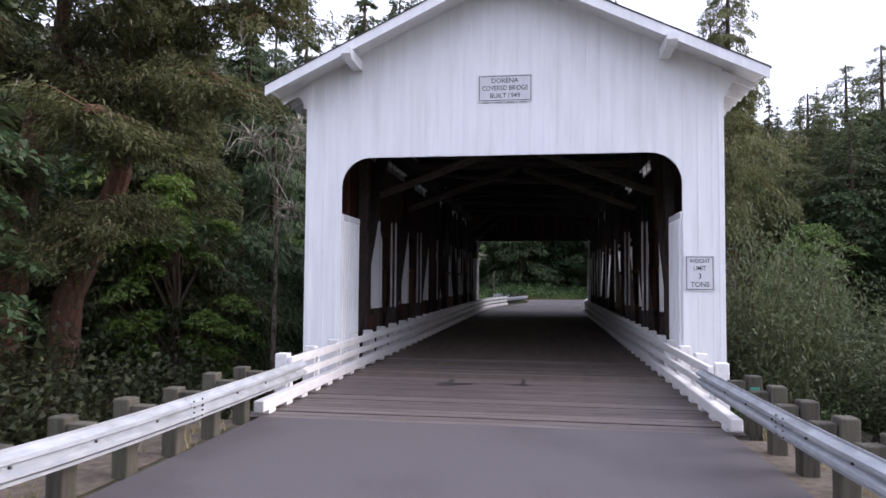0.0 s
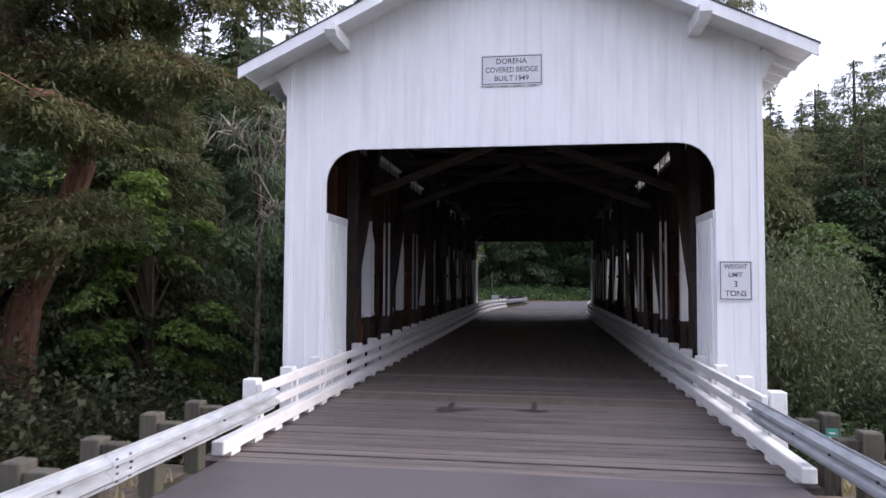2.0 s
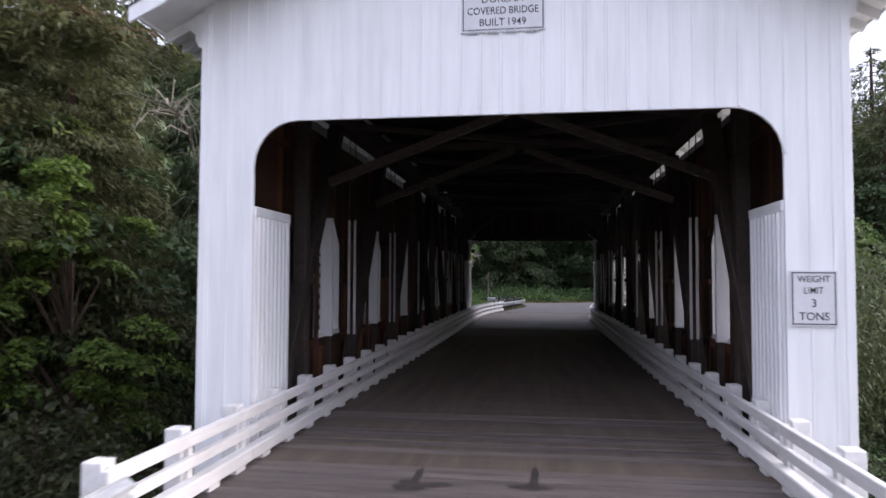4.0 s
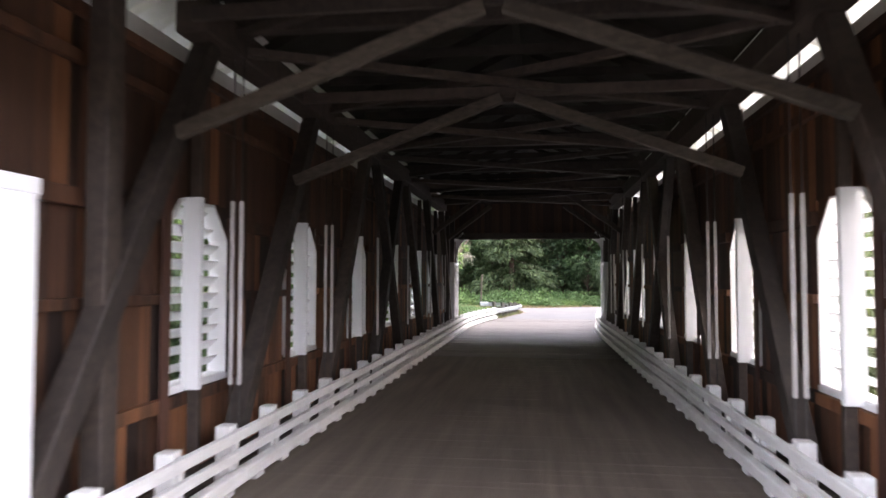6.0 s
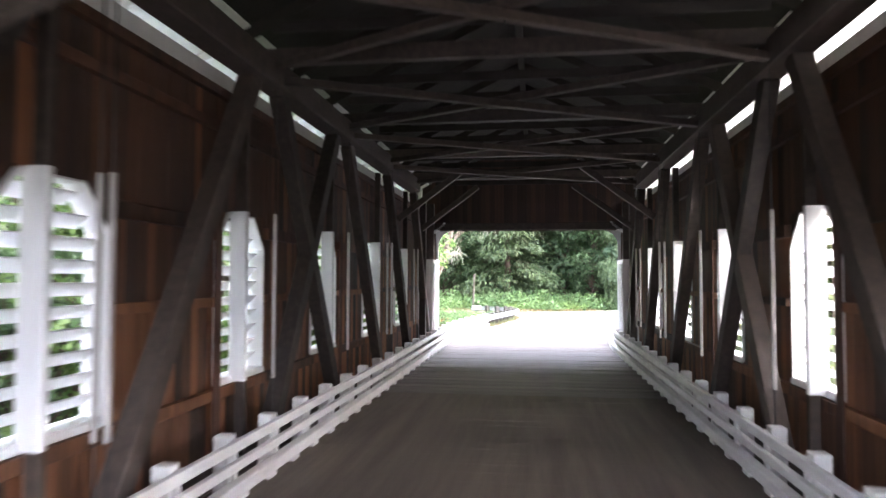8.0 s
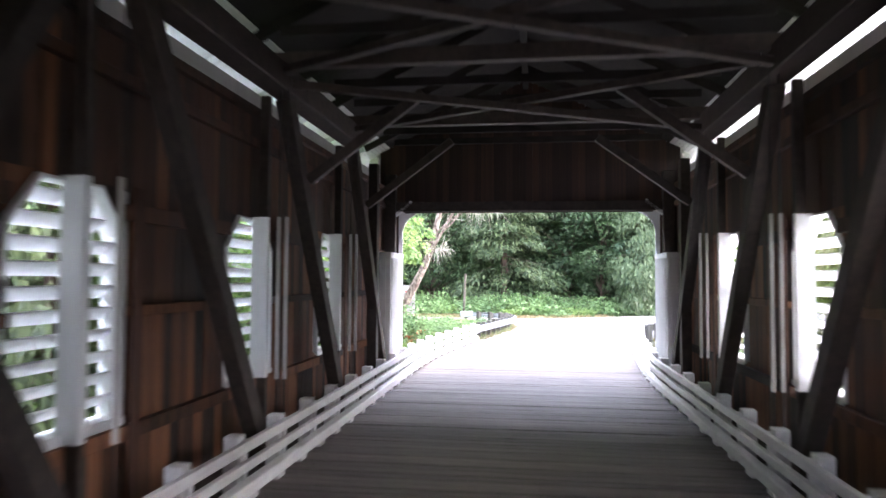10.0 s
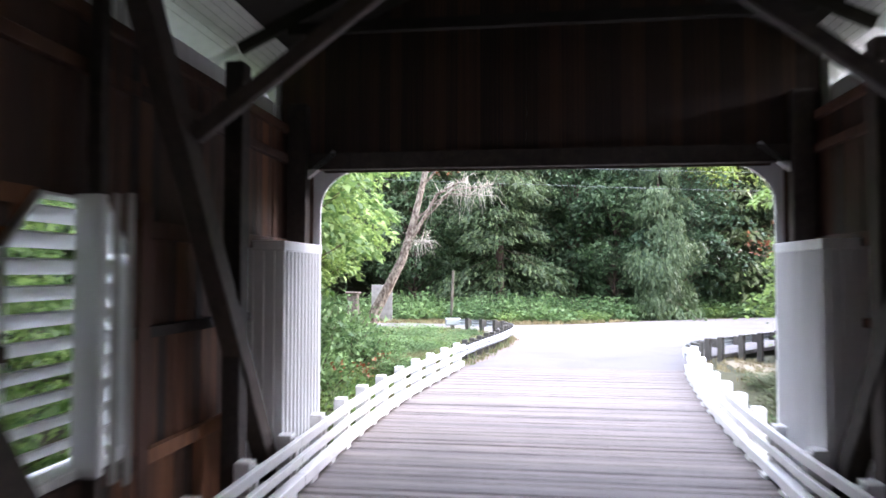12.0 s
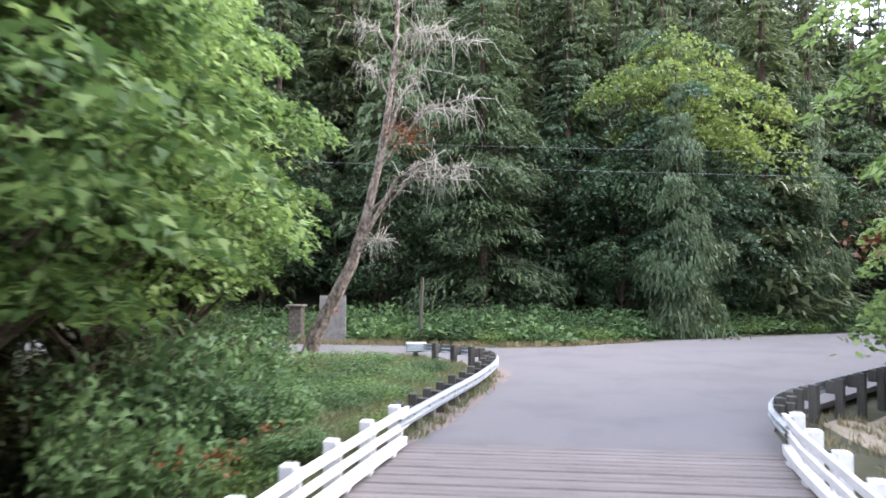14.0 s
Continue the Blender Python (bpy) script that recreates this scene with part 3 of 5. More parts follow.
# where the windows and the studs that cross them stand
WINDOWS = [5.5 + 4.45 * k for k in range(6)]
STUDS = (5.14, 9.58, 14.07, 18.75, 23.45, 27.82)


def side_wall(name, s):
    w = thing(name, "brown vertical board siding on horizontal girts, unpainted inside", "wall", kind="structure")
    xi = s * 4.47
    centres = WINDOWS
    y = 0.14
    while y < LENGTH - 0.14:
        wide = random.choice((0.18, 0.2, 0.23, 0.25, 0.28))
        y1 = min(y + wide, LENGTH - 0.14)
        m = (y + y1) / 2
        near = min(centres, key=lambda c: abs(c - m))
        spans = [(-0.3, WIN_LO), (WIN_HI, WALL_TOP)] if abs(m - near) < WIN_HALF + 0.06 else [(-0.3, 1.16), (1.16, 2.55), (2.55, 3.7), (3.7, WALL_TOP)]
        for lo, hi in spans:
            x = xi + s * random.uniform(0, 0.008)
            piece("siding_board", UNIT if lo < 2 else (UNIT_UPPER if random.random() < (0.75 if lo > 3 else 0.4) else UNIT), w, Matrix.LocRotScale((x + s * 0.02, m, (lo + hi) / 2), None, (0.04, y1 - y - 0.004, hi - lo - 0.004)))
        y = y1
    # painted skin outside, in one piece with its battens
    b = bmesh.new()
    xo = s * 4.7
    stops = [0.06] + [v for c in centres for v in (c - WIN_HALF, c + WIN_HALF)] + [LENGTH - 0.06]
    for i in range(len(stops) - 1):
        spans = [(-0.9, 6.27)] if i % 2 == 0 else [(-0.9, WIN_LO), (WIN_HI, 6.27)]
        for lo, hi in spans:
            box(b, *sorted((xo, xo + s * 0.03)), stops[i], stops[i + 1], lo, hi)
            for yy in np.arange(stops[i] + 0.1, stops[i + 1], 0.27):
                box(b, *sorted((xo + s * 0.031, xo + s * 0.045)), yy - 0.02, yy + 0.02, lo + 0.02, hi - 0.02)
    part("outer_boarding", b, WHITE, w, "white painted outer boarding")
    part("wall_plate", block(*sorted((s * 4.515, s * 4.698)), 0.14, LENGTH - 0.14, 5.7, 5.82, 0.006), SIDING, w)
    for z, h in ((1.16, 0.17), (2.55, 0.13), (3.7, 0.2), (5.22, 0.14), (5.755, 0.14)):
        for i in range(0, len(stops) - 1):
            if i % 2 == 1 and WIN_LO < z < WIN_HI:
                continue
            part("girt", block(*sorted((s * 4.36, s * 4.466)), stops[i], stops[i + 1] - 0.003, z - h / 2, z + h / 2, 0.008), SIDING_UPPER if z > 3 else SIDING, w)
    for c in STUDS:
        for lo, hi in ((-0.3, WIN_LO - 0.06), (WIN_HI + 0.03, 6.05)):
            part("wall_post", block(*sorted((s * 4.2, s * 4.358)), c - 0.06, c + 0.06, lo, hi, 0.01), TIMBER, w)
    return w


side_wall("wall_west", -1)
side_wall("wall_east", 1)


def window(name, s, c, stud):
    """A tall opening with clipped top corners: a deep white box with louvres at its outside and a white stud across it."""
    w = thing(name, "tall white louvred window with clipped top corners", "window", "louvred windows", "structure", at=(s * 4.46, c, WIN_LO))
    high = WIN_HI - WIN_LO
    cut = WIN_CUT - WIN_LO
    m = stud - c
    part("mullion", block(*sorted((-s * 0.26, s * 0.012)), m - 0.055, m + 0.055, -0.055, high + 0.025, 0.006), WHITE, w, "white painted stud across the opening")
    part("window_sill", block(*sorted((-s * 0.03, s * 0.27)), -WIN_HALF, WIN_HALF, -0.05, 0.03, 0.006), WHITE, w)
    part("sill_edge", block(*sorted((-s * 0.05, -s * 0.031)), -WIN_HALF, WIN_HALF, -0.075, 0.012, 0.004), WHITE, w)
    for d in (-1, 1):
        part("jamb", block(*sorted((-s * 0.03, s * 0.27)), *sorted((d * WIN_HALF, d * (WIN_HALF - 0.035))), 0.03, cut, 0.004), WHITE, w)
        part("slanted_jamb", beam((s * 0.12, d * (WIN_HALF - 0.02), cut), (s * 0.12, d * WIN_TOP, high), 0.3, 0.035, 0.004, side=(1, 0, 0)), WHITE, w)
        b = bmesh.new()
        tri = [(d * (WIN_HALF + 0.01), cut + 0.03), (d * (WIN_HALF + 0.01), high + 0.03), (d * (WIN_TOP + 0.03), high + 0.03)]
        rings = [[b.verts.new((x, yy, zz)) for yy, zz in tri] for x in (s * 0.012, s * 0.26)]
        b.faces.new(rings[0])
        b.faces.new(rings[1][::-1])
        for i in range(3):
            b.faces.new((rings[0][i], rings[1][i], rings[1][(i + 1) % 3], rings[0][(i + 1) % 3]))
        part("corner_fill", b, SIDING, w, "brown board in the clipped corner")
    part("head", block(*sorted((-s * 0.03, s * 0.27)), -WIN_TOP, WIN_TOP, high - 0.03, high, 0.004), WHITE, w)
    d = -1 if c < 17 else 1
    part("casing", block(*sorted((-s * 0.128, -s * 0.102)), *sorted((d * (WIN_HALF + 0.005), d * (WIN_HALF + 0.215))), -1.3, high + 0.04, 0.004), CASING, w, "dark red-brown casing board")
    n = 10
    for i in range(n):
        z = 0.1 + (high - 0.16) * (i + 0.5) / n
        half = WIN_HALF - 0.04 if z < cut - 0.08 else WIN_HALF - 0.05 - (z - cut + 0.1) / (high - cut) * (WIN_HALF - WIN_TOP)
        b = beam((s * 0.17, -half, z), (s * 0.17, half, z), 0.2, 0.024, 0.0, side=(1, 0, 0))
        bmesh.ops.rotate(b, cent=(s * 0.17, 0, z), matrix=Matrix.Rotation(s * radians(42), 3, "Y"), verts=b.verts)
        part("slat", b, WHITE, w)


count = 0
for s in (-1, 1):
    for c, stud in zip(WINDOWS, STUDS):
        count += 1
        window(f"window_{count}", s, c, stud)

# ---- rails along the deck ----
def rail_side(line, s, y_first, y_last, curb_first):
    r = thing("bridge_railing", "white painted three-plank timber railing on blocked curb", "railing", "bridge railings")
    y = y_first
    posts = []
    while y <= y_last + 0.01:
        posts.append(y)
        y += 1.475
    for y in posts:
        x = along(line, y) + s * 0.3
        post = part("post", block(x - 0.11, x + 0.11, y - 0.11, y + 0.11, -0.25, 0.82, 0.012), RAIL_WHITE, r)
        part("block", block(*sorted((x - s * 0.112, x - s * 0.17)), y - 0.055, y + 0.055, 0.1, 0.77, 0.008), RAIL_WHITE, post)
    # planks from post to post
    cuts = [posts[0] - 0.22] + posts[2:-1:2] + [posts[-1] + 0.2]
    for a, b in zip(cuts, cuts[1:]):
        for name, z0, z1 in (("top_plank", 0.63, 0.775), ("middle_plank", 0.375, 0.505)):
            x0, x1 = along(line, a) + s * 0.09, along(line, b) + s * 0.09
            part(name, beam((x0, a + 0.004, (z0 + z1) / 2), (x1, b - 0.004, (z0 + z1) / 2), 0.085, z1 - z0, 0.01), RAIL_WHITE, r)
    cuts = [curb_first] + posts[2:-1:2] + [posts[-1] - 0.1]
    for a, b in zip(cuts, cuts[1:]):
        x0, x1 = along(line, a) + s * 0.08, along(line, b) + s * 0.08
        part("curb", beam((x0, a + 0.004, 0.148), (x1, b - 0.004, 0.148), 0.17, 0.18, 0.015), RAIL_WHITE, r)
        n = max(int((b - a) / 0.74), 1)
        for i in range(n):
            y = a + (i + 0.5) * (b - a) / n
            x = along(line, y) + s * 0.085
            part("scupper_block", block(x - 0.085, x + 0.085, y - 0.14, y + 0.14, 0.0, 0.06, 0.0), RAIL_WHITE, r)


rail_side(LEFT_LINE, -1, -3.81, 44.95, -5.35)
rail_side(RIGHT_LINE, 1, -3.65, 45.05, -5.42)


# ---- guardrails ----
def guardrail(line, side, posts, z_top, label, wood=None):
    """A W-beam on timber posts with blocks. side: +1 where the posts stand to the right of the line's way."""
    g = thing("guardrail", label, "guardrail", "guardrails of the approaches")
    pts = [Vector((x, y, 0)) for x, y in line]
    prof = [(0.0, 0.0), (0.0, 0.03), (0.075, 0.075), (0.075, 0.115), (0.01, 0.15), (0.01, 0.17), (0.075, 0.205), (0.075, 0.245), (0.0, 0.29), (0.0, 0.32)]
    # smooth the line
    fine = []
    for i in range(len(pts) - 1):
        p0, p1, p2, p3 = pts[max(i - 1, 0)], pts[i], pts[i + 1], pts[min(i + 2, len(pts) - 1)]
        for k in range(6):
            t = k / 6
            fine.append(0.5 * ((2 * p1) + (p2 - p0) * t + (2 * p0 - 5 * p1 + 4 * p2 - p3) * t * t + (3 * p1 - p0 - 3 * p2 + p3) * t**3))
    fine.append(pts[-1])
    b = bmesh.new()
    rows = []
    for i, p in enumerate(fine):
        way = (fine[min(i + 1, len(fine) - 1)] - fine[max(i - 1, 0)]).normalized()
        right = Vector((way.y, -way.x, 0)) * side
        front, back = [], []
        for d, z in prof:
            front.append(b.verts.new(p - right * d + Vector((0, 0, z_top - z))))
            back.append(b.verts.new(p - right * (d - 0.006) + Vector((0, 0, z_top - z))))
        rows.append((front, back))
    for (f0, b0), (f1, b1) in zip(rows, rows[1:]):
        for i in range(len(prof) - 1):
            b.faces.new((f0[i], f1[i], f1[i + 1], f0[i + 1]))
            b.faces.new((b0[i], b0[i + 1], b1[i + 1], b1[i]))
        for i in (0, -1):
            b.faces.new((f0[i], b0[i], b1[i], f1[i]))
    ob = part("beam", b, GALV, g, "galvanised W-profile beam")
    length = [0.0]
    for p, q in zip(fine, fine[1:]):
        length.append(length[-1] + (q - p).length)

    def at(d):
        i = int(np.clip(np.searchsorted(length, d) - 1, 0, len(fine) - 2))
        t = (d - length[i]) / max(length[i + 1] - length[i], 1e-6)
        way = (fine[i + 1] - fine[i]).normalized()
        return fine[i].lerp(fine[i + 1], t), Vector((way.y, -way.x, 0)) * side, way

    for d in posts(length[-1]):
        p, right, way = at(d)
        turn = math.atan2(way.y, way.x) - math.pi / 2
        c = p + right * 0.36
        foot = float(ground_height(c.x, c.y)) - 0.3
        top = z_top + random.uniform(0.05, 0.11)
        b = block(-0.1, 0.1, -0.1, 0.1, foot, top, 0.014)
        bmesh.ops.rotate(b, cent=(0, 0, 0), matrix=Matrix.Rotation(turn + random.uniform(-0.05, 0.05), 3, "Z"), verts=b.verts)
        bmesh.ops.translate(b, vec=c, verts=b.verts)
        post = part("post", b, wood or POST_WOOD, g, "weathered square timber post")
        c = p + right * 0.14
        b = block(-0.11, 0.11, -0.08, 0.08, z_top - 0.32, z_top + 0.01, 0.01)
        bmesh.ops.rotate(b, cent=(0, 0, 0), matrix=Matrix.Rotation(turn, 3, "Z"), verts=b.verts)
        bmesh.ops.translate(b, vec=c, verts=b.verts)
        part("offset_block", b, wood or POST_WOOD, post, "weathered timber block")
        c = p - right * 0.012
        part("bolt", tube([c + Vector((0, 0, z_top - 0.16)), c - right * 0.02 + Vector((0, 0, z_top - 0.16))], [0.018, 0.012], 6), DARK_STEEL, ob)
    # lapped splices with bolts
    for d in np.arange(3.81 if length[-1] > 6 else 1.9, length[-1] - 0.4, 3.81):
        p, right, way = at(d)
        for da in (-0.1, 0.1):
            for z, off in ((0.06, 0.05), (0.13, 0.055), (0.19, 0.055), (0.26, 0.05)):
                c = p + way * da - right * (off + 0.02) + Vector((0, 0, z_top - z))
                part("bolt", tube([c, c - right * 0.012], [0.014, 0.01], 6), DARK_STEEL, ob)
        # the lapped end of the next length, a little proud
        b = bmesh.new()
        rings = []
        for da in (-0.17, 0.17):
            q, r2, _ = at(d + da)
            for lift in (0.003, 0.009):
                rings.append([b.verts.new(q - r2 * (off + lift) + Vector((0, 0, z_top - z))) for off, z in prof])
        for i in range(len(prof) - 1):
            for m, n in ((0, 2), (1, 3), (0, 1), (2, 3)):
                b.faces.new((rings[m][i], rings[n][i], rings[n][i + 1], rings[m][i + 1]))
        part("splice_lap", b, GALV, ob, "lapped end of a beam length")
    return g, at, length[-1]


guardrail([(-3.32, -3.98), (-3.3, -7.0), (-3.36, -9.4), (-3.6, -11.5), (-4.1, -15.0), (-4.8, -20.0), (-5.6, -26.0)], 1,
          lambda n: [1.69 + 0.96 * k for k in range(10)] + [12.27 + 1.9 * k for k in range(int((n - 12.27) / 1.9))], 0.74, "galvanised steel guardrail on weathered timber posts beside the near approach")
guardrail([(3.43, -3.75), (3.49, -7.0), (3.57, -9.4), (3.75, -12.0), (4.3, -16.0), (5.0, -21.0), (5.6, -26.0)], -1,
          lambda n: [1.5 + 0.96 * k for k in range(10)] + [12 + 1.9 * k for k in range(int((n - 12) / 1.9))], 0.74, "galvanised steel guardrail on square mossy timber posts")
guardrail([(-2.5, 44.5), (-1.95, 47.4), (-1.25, 51.0), (-0.92, 54.4), (-1.4, 56.7), (-3.1, 58.1), (-4.2, 58.5)], -1,
          lambda n: [0.9 + 1.0 * k for k in range(int(n - 0.6))], 0.7, "galvanised guardrail curving away from the deck on dark posts", POST_DARK)
guardrail([(4.85, 44.6), (5.25, 46.6), (6.15, 48.4), (7.6, 49.95), (9.6, 52.1), (11.4, 53.95), (12.6, 55.1)], 1,
          lambda n: [0.9 + 1.0 * k for k in range(4)] + [5.0 + 1.55 * k for k in range(int((n - 4.8) / 1.55))], 0.7, "galvanised guardrail curving towards the side road on grey posts", POST_DARK)
for x, y, turn in ((-4.35, 58.6, -80), (12.85, 55.3, -45)):
    t = thing("guardrail_terminal", "grey galvanised box at the guardrail's end", "guardrail end", "guardrail terminals", at=(x, y, 0))
    t.rotation_euler.z = radians(turn)
    part("housing", block(-0.2, 0.2, -0.4, 0.45, 0.36, 0.74, 0.05), GALV, t)
    part("post", block(-0.09, 0.09, -0.1, 0.1, -0.4, 0.36, 0.01), POST_WOOD, t)


k = thing("post_marker", "small green square marker plate on a guardrail post", "marker", at=(3.81, -5.365, 0.6))
part("plate", block(-0.065, 0.065, -0.006, 0.006, -0.075, 0.075, 0.003), GREEN_PLATE, k)
for z in (0.025, -0.025):
    part("mark", block(-0.035, 0.035, -0.009, -0.0065, z - 0.009, z + 0.009), SIGN_FACE, k)

# ---- signs on the portal ----
def letters(text, size, parent, x, z, y=-0.006, squeeze=1.0, name="lettering"):
    """Black words in a row, centred at x: each word a part of its own."""
    made = []
    for word in text.split():
        c = bpy.data.curves.new("words", "FONT")
        c.body, c.size, c.align_x, c.align_y, c.extrude, c.resolution_u, c.offset = word, size, "LEFT", "CENTER", 0.0015, 3, size * 0.007
        o = bpy.data.objects.new("words", c)
        scene.collection.objects.link(o)
        bpy.context.view_layer.update()
        me = bpy.data.meshes.new_from_object(o.evaluated_get(bpy.context.evaluated_depsgraph_get()))
        bpy.data.objects.remove(o)
        me.materials.clear()
        me.materials.append(SIGN_INK)
        xs = [v.co.x for v in me.vertices]
        made.append((me, min(xs), max(xs) - min(xs)))
    space = size * 0.36
    left = -(sum(w for _, _, w in made) + space * (len(made) - 1)) / 2
    for me, lo, w in made:
        ob = new(name, me)
        ob.parent = parent
        ob.matrix_basis = Matrix.LocRotScale((x + (left - lo) * squeeze, y, z), Euler((radians(90), 0, 0)), (squeeze, 1, 1))
        left += w + space


def sign(name, label, cx, cz, w, h, rows):
    g = thing(name, label, "sign", at=(cx, -0.03, cz))
    plate = part("plate", block(-w / 2, w / 2, -0.004, 0.012, -h / 2, h / 2, 0.0), SIGN_FACE, g)
    e, t = 0.022, 0.016
    for x0, x1, z0, z1 in ((-w / 2 + e, w / 2 - e, h / 2 - e - t, h / 2 - e), (-w / 2 + e, w / 2 - e, -h / 2 + e, -h / 2 + e + t), (-w / 2 + e, -w / 2 + e + t, -h / 2 + e + t, h / 2 - e - t), (w / 2 - e - t, w / 2 - e, -h / 2 + e + t, h / 2 - e - t)):
        part("border", block(x0, x1, -0.006, -0.0042, z0, z1), SIGN_INK, plate)
    for text, size, z, squeeze in rows:
        letters(text, size, plate, 0, z, -0.0055, squeeze)
    return g


name_sign = sign("name_sign", "white rectangular sign with black lettering on the gable", -0.02, 6.573, 1.24, 0.62,
                 [("DORENA", 0.155, 0.175, 0.98), ("COVERED BRIDGE", 0.155, 0.0, 0.84), ("BUILT 1949", 0.155, -0.175, 0.95)])
for x in (-0.45, -0.15, 0.12, 0.42):
    part("clip", block(x - 0.07, x + 0.07, -0.004, 0.01, -0.335, -0.312), GALV, name_sign)
sign("weight_sign", "white weight limit sign with black lettering", 4.228, 2.343, 0.61, 0.762,
     [("WEIGHT", 0.13, 0.262, 0.84), ("LIMIT", 0.13, 0.105, 0.84), ("3", 0.16, -0.07, 0.95), ("TONS", 0.155, -0.25, 0.95)])


# ---- plants ----
rng = np.random.default_rng(7)


def cards(name, centres, sizes, mat, droop=0.0, long=1.0, flat=0.35, wide=0.38, single=False, az=None, fan=0.7):
    """Many small four-cornered leaves at the given places, each turned its own way."""
    n = len(centres)
    a = rng.uniform(0, math.tau, n) if az is None else az + rng.normal(0, fan, n)
    tilt = rng.normal(0, flat * 1.2, n) - droop
    roll = rng.normal(0, 0.6, n)
    fwd = np.stack([np.cos(a) * np.cos(tilt), np.sin(a) * np.cos(tilt), np.sin(tilt)], 1)
    side = np.stack([-np.sin(a), np.cos(a), np.zeros(n)], 1)
    up = np.cross(fwd, side)
    side = side * np.cos(roll)[:, None] + up * np.sin(roll)[:, None]
    up = np.cross(side, fwd)
    s = sizes[:, None]
    p = centres
    if single:
        v = np.stack([p - fwd * s * 0.5 * long - side * s * wide, p - fwd * s * 0.3 * long + side * s * wide, p + fwd * s * 0.6 * long - up * s * 0.1], 1).reshape(-1, 3)
        me = bpy.data.meshes.new(name)
        me.vertices.add(len(v))
        me.vertices.foreach_set("co", v.ravel())
        me.loops.add(n * 3)
        me.loops.foreach_set("vertex_index", np.arange(n * 3))
        me.polygons.add(n)
        me.polygons.foreach_set("loop_start", np.arange(n) * 3)
        me.polygons.foreach_set("loop_total", np.full(n, 3))
        me.update(calc_edges=True)
        me.materials.append(mat)
        return me
    v = np.stack([p - fwd * s * 0.5 * long, p + side * s * wide - up * s * 0.08, p + fwd * s * 0.6 * long - up * s * 0.1, p - side * s * wide - up * s * 0.08], 1).reshape(-1, 3)
    me = bpy.data.meshes.new(name)
    me.vertices.add(len(v))
    me.vertices.foreach_set("co", v.ravel())
    k = np.arange(n)[:, None] * 4
    tri = np.concatenate([k + [0, 1, 2], k + [0, 2, 3]], 1).reshape(-1)
    me.loops.add(len(tri))
    me.loops.foreach_set("vertex_index", tri)
    me.polygons.add(n * 2)
    me.polygons.foreach_set("loop_start", np.arange(n * 2) * 3)
    me.polygons.foreach_set("loop_total", np.full(n * 2, 3))
    me.update(calc_edges=True)
    me.materials.append(mat)
    return me


def crown_part(name, me, parent, label=""):
    ob = new(name, me)
    ob.parent = parent
    return tagged(ob, label)


def conifer(height, radius, leaves, mat, label, size=0.45, bare=0.12, lean=0.0, hang=0.55, girth=0.014, blunt=0.8, fall=0.16):
    t = thing("conifer", label, "tree", "forest trees")
    pts = [(lean * math.sin(z * 0.3), 0, z * height) for z in np.linspace(-0.03, 1, 8)]
    part("trunk", tube(pts, [height * girth * (1 - 0.93 * i / 7) + 0.02 for i in range(8)], 8), BARK, t)
    whorls = int(height * 1.6)
    c, way, limbs = [], [], bmesh.new()
    per = max(leaves // (whorls * 6), 4)
    for i in range(whorls):
        f = (i + rng.uniform(0, 1)) / whorls
        z = height * (bare + (1 - bare) * f)
        reach = radius * (1 - f) ** blunt * (0.7 + 0.55 * rng.random()) + 0.06
        for b in range(6):
            ang = rng.uniform(0, math.tau)
            r = reach * rng.uniform(0.6, 1.15)
            sag = r * rng.uniform(0.25, 0.5)
            if b < 2 and r > 0.8:
                tube([(0, 0, z), (r * 0.5 * math.cos(ang), r * 0.5 * math.sin(ang), z - sag * 0.35), (r * 0.92 * math.cos(ang), r * 0.92 * math.sin(ang), z - sag)], [0.035, 0.022, 0.008], 3, limbs)
            m = max(int(per * (0.35 + 1.3 * (1 - f))), 3)
            u = np.sqrt(rng.random(m)) * 0.95 + 0.05
            spread_w = 0.1 + 0.22 * r * (0.3 + u * (1.2 - u))
            off = rng.normal(0, 1, m) * spread_w
            x = np.cos(ang) * u * r - np.sin(ang) * off
            y = np.sin(ang) * u * r + np.cos(ang) * off
            zz = z - sag * u**1.4 - np.abs(rng.normal(0, fall, m)) * (0.25 + 0.5 * r)
            c.append(np.stack([x, y, zz], 1))
            way.append(ang + np.sign(off) * 0.5)
    tagged(part("branchwork", limbs, BARK, t), kind="stuff")
    c = np.concatenate(c)
    taper = np.clip(0.45 + 1.3 * (1 - c[:, 2] / height), 0.45, 1.0)
    crown_part("crown", cards("crown", c, rng.uniform(0.55, 1.3, len(c)) * size * taper, mat, droop=hang, long=1.5, flat=0.35, wide=0.24, single=True, az=np.concatenate(way), fan=0.4), t)
    return t


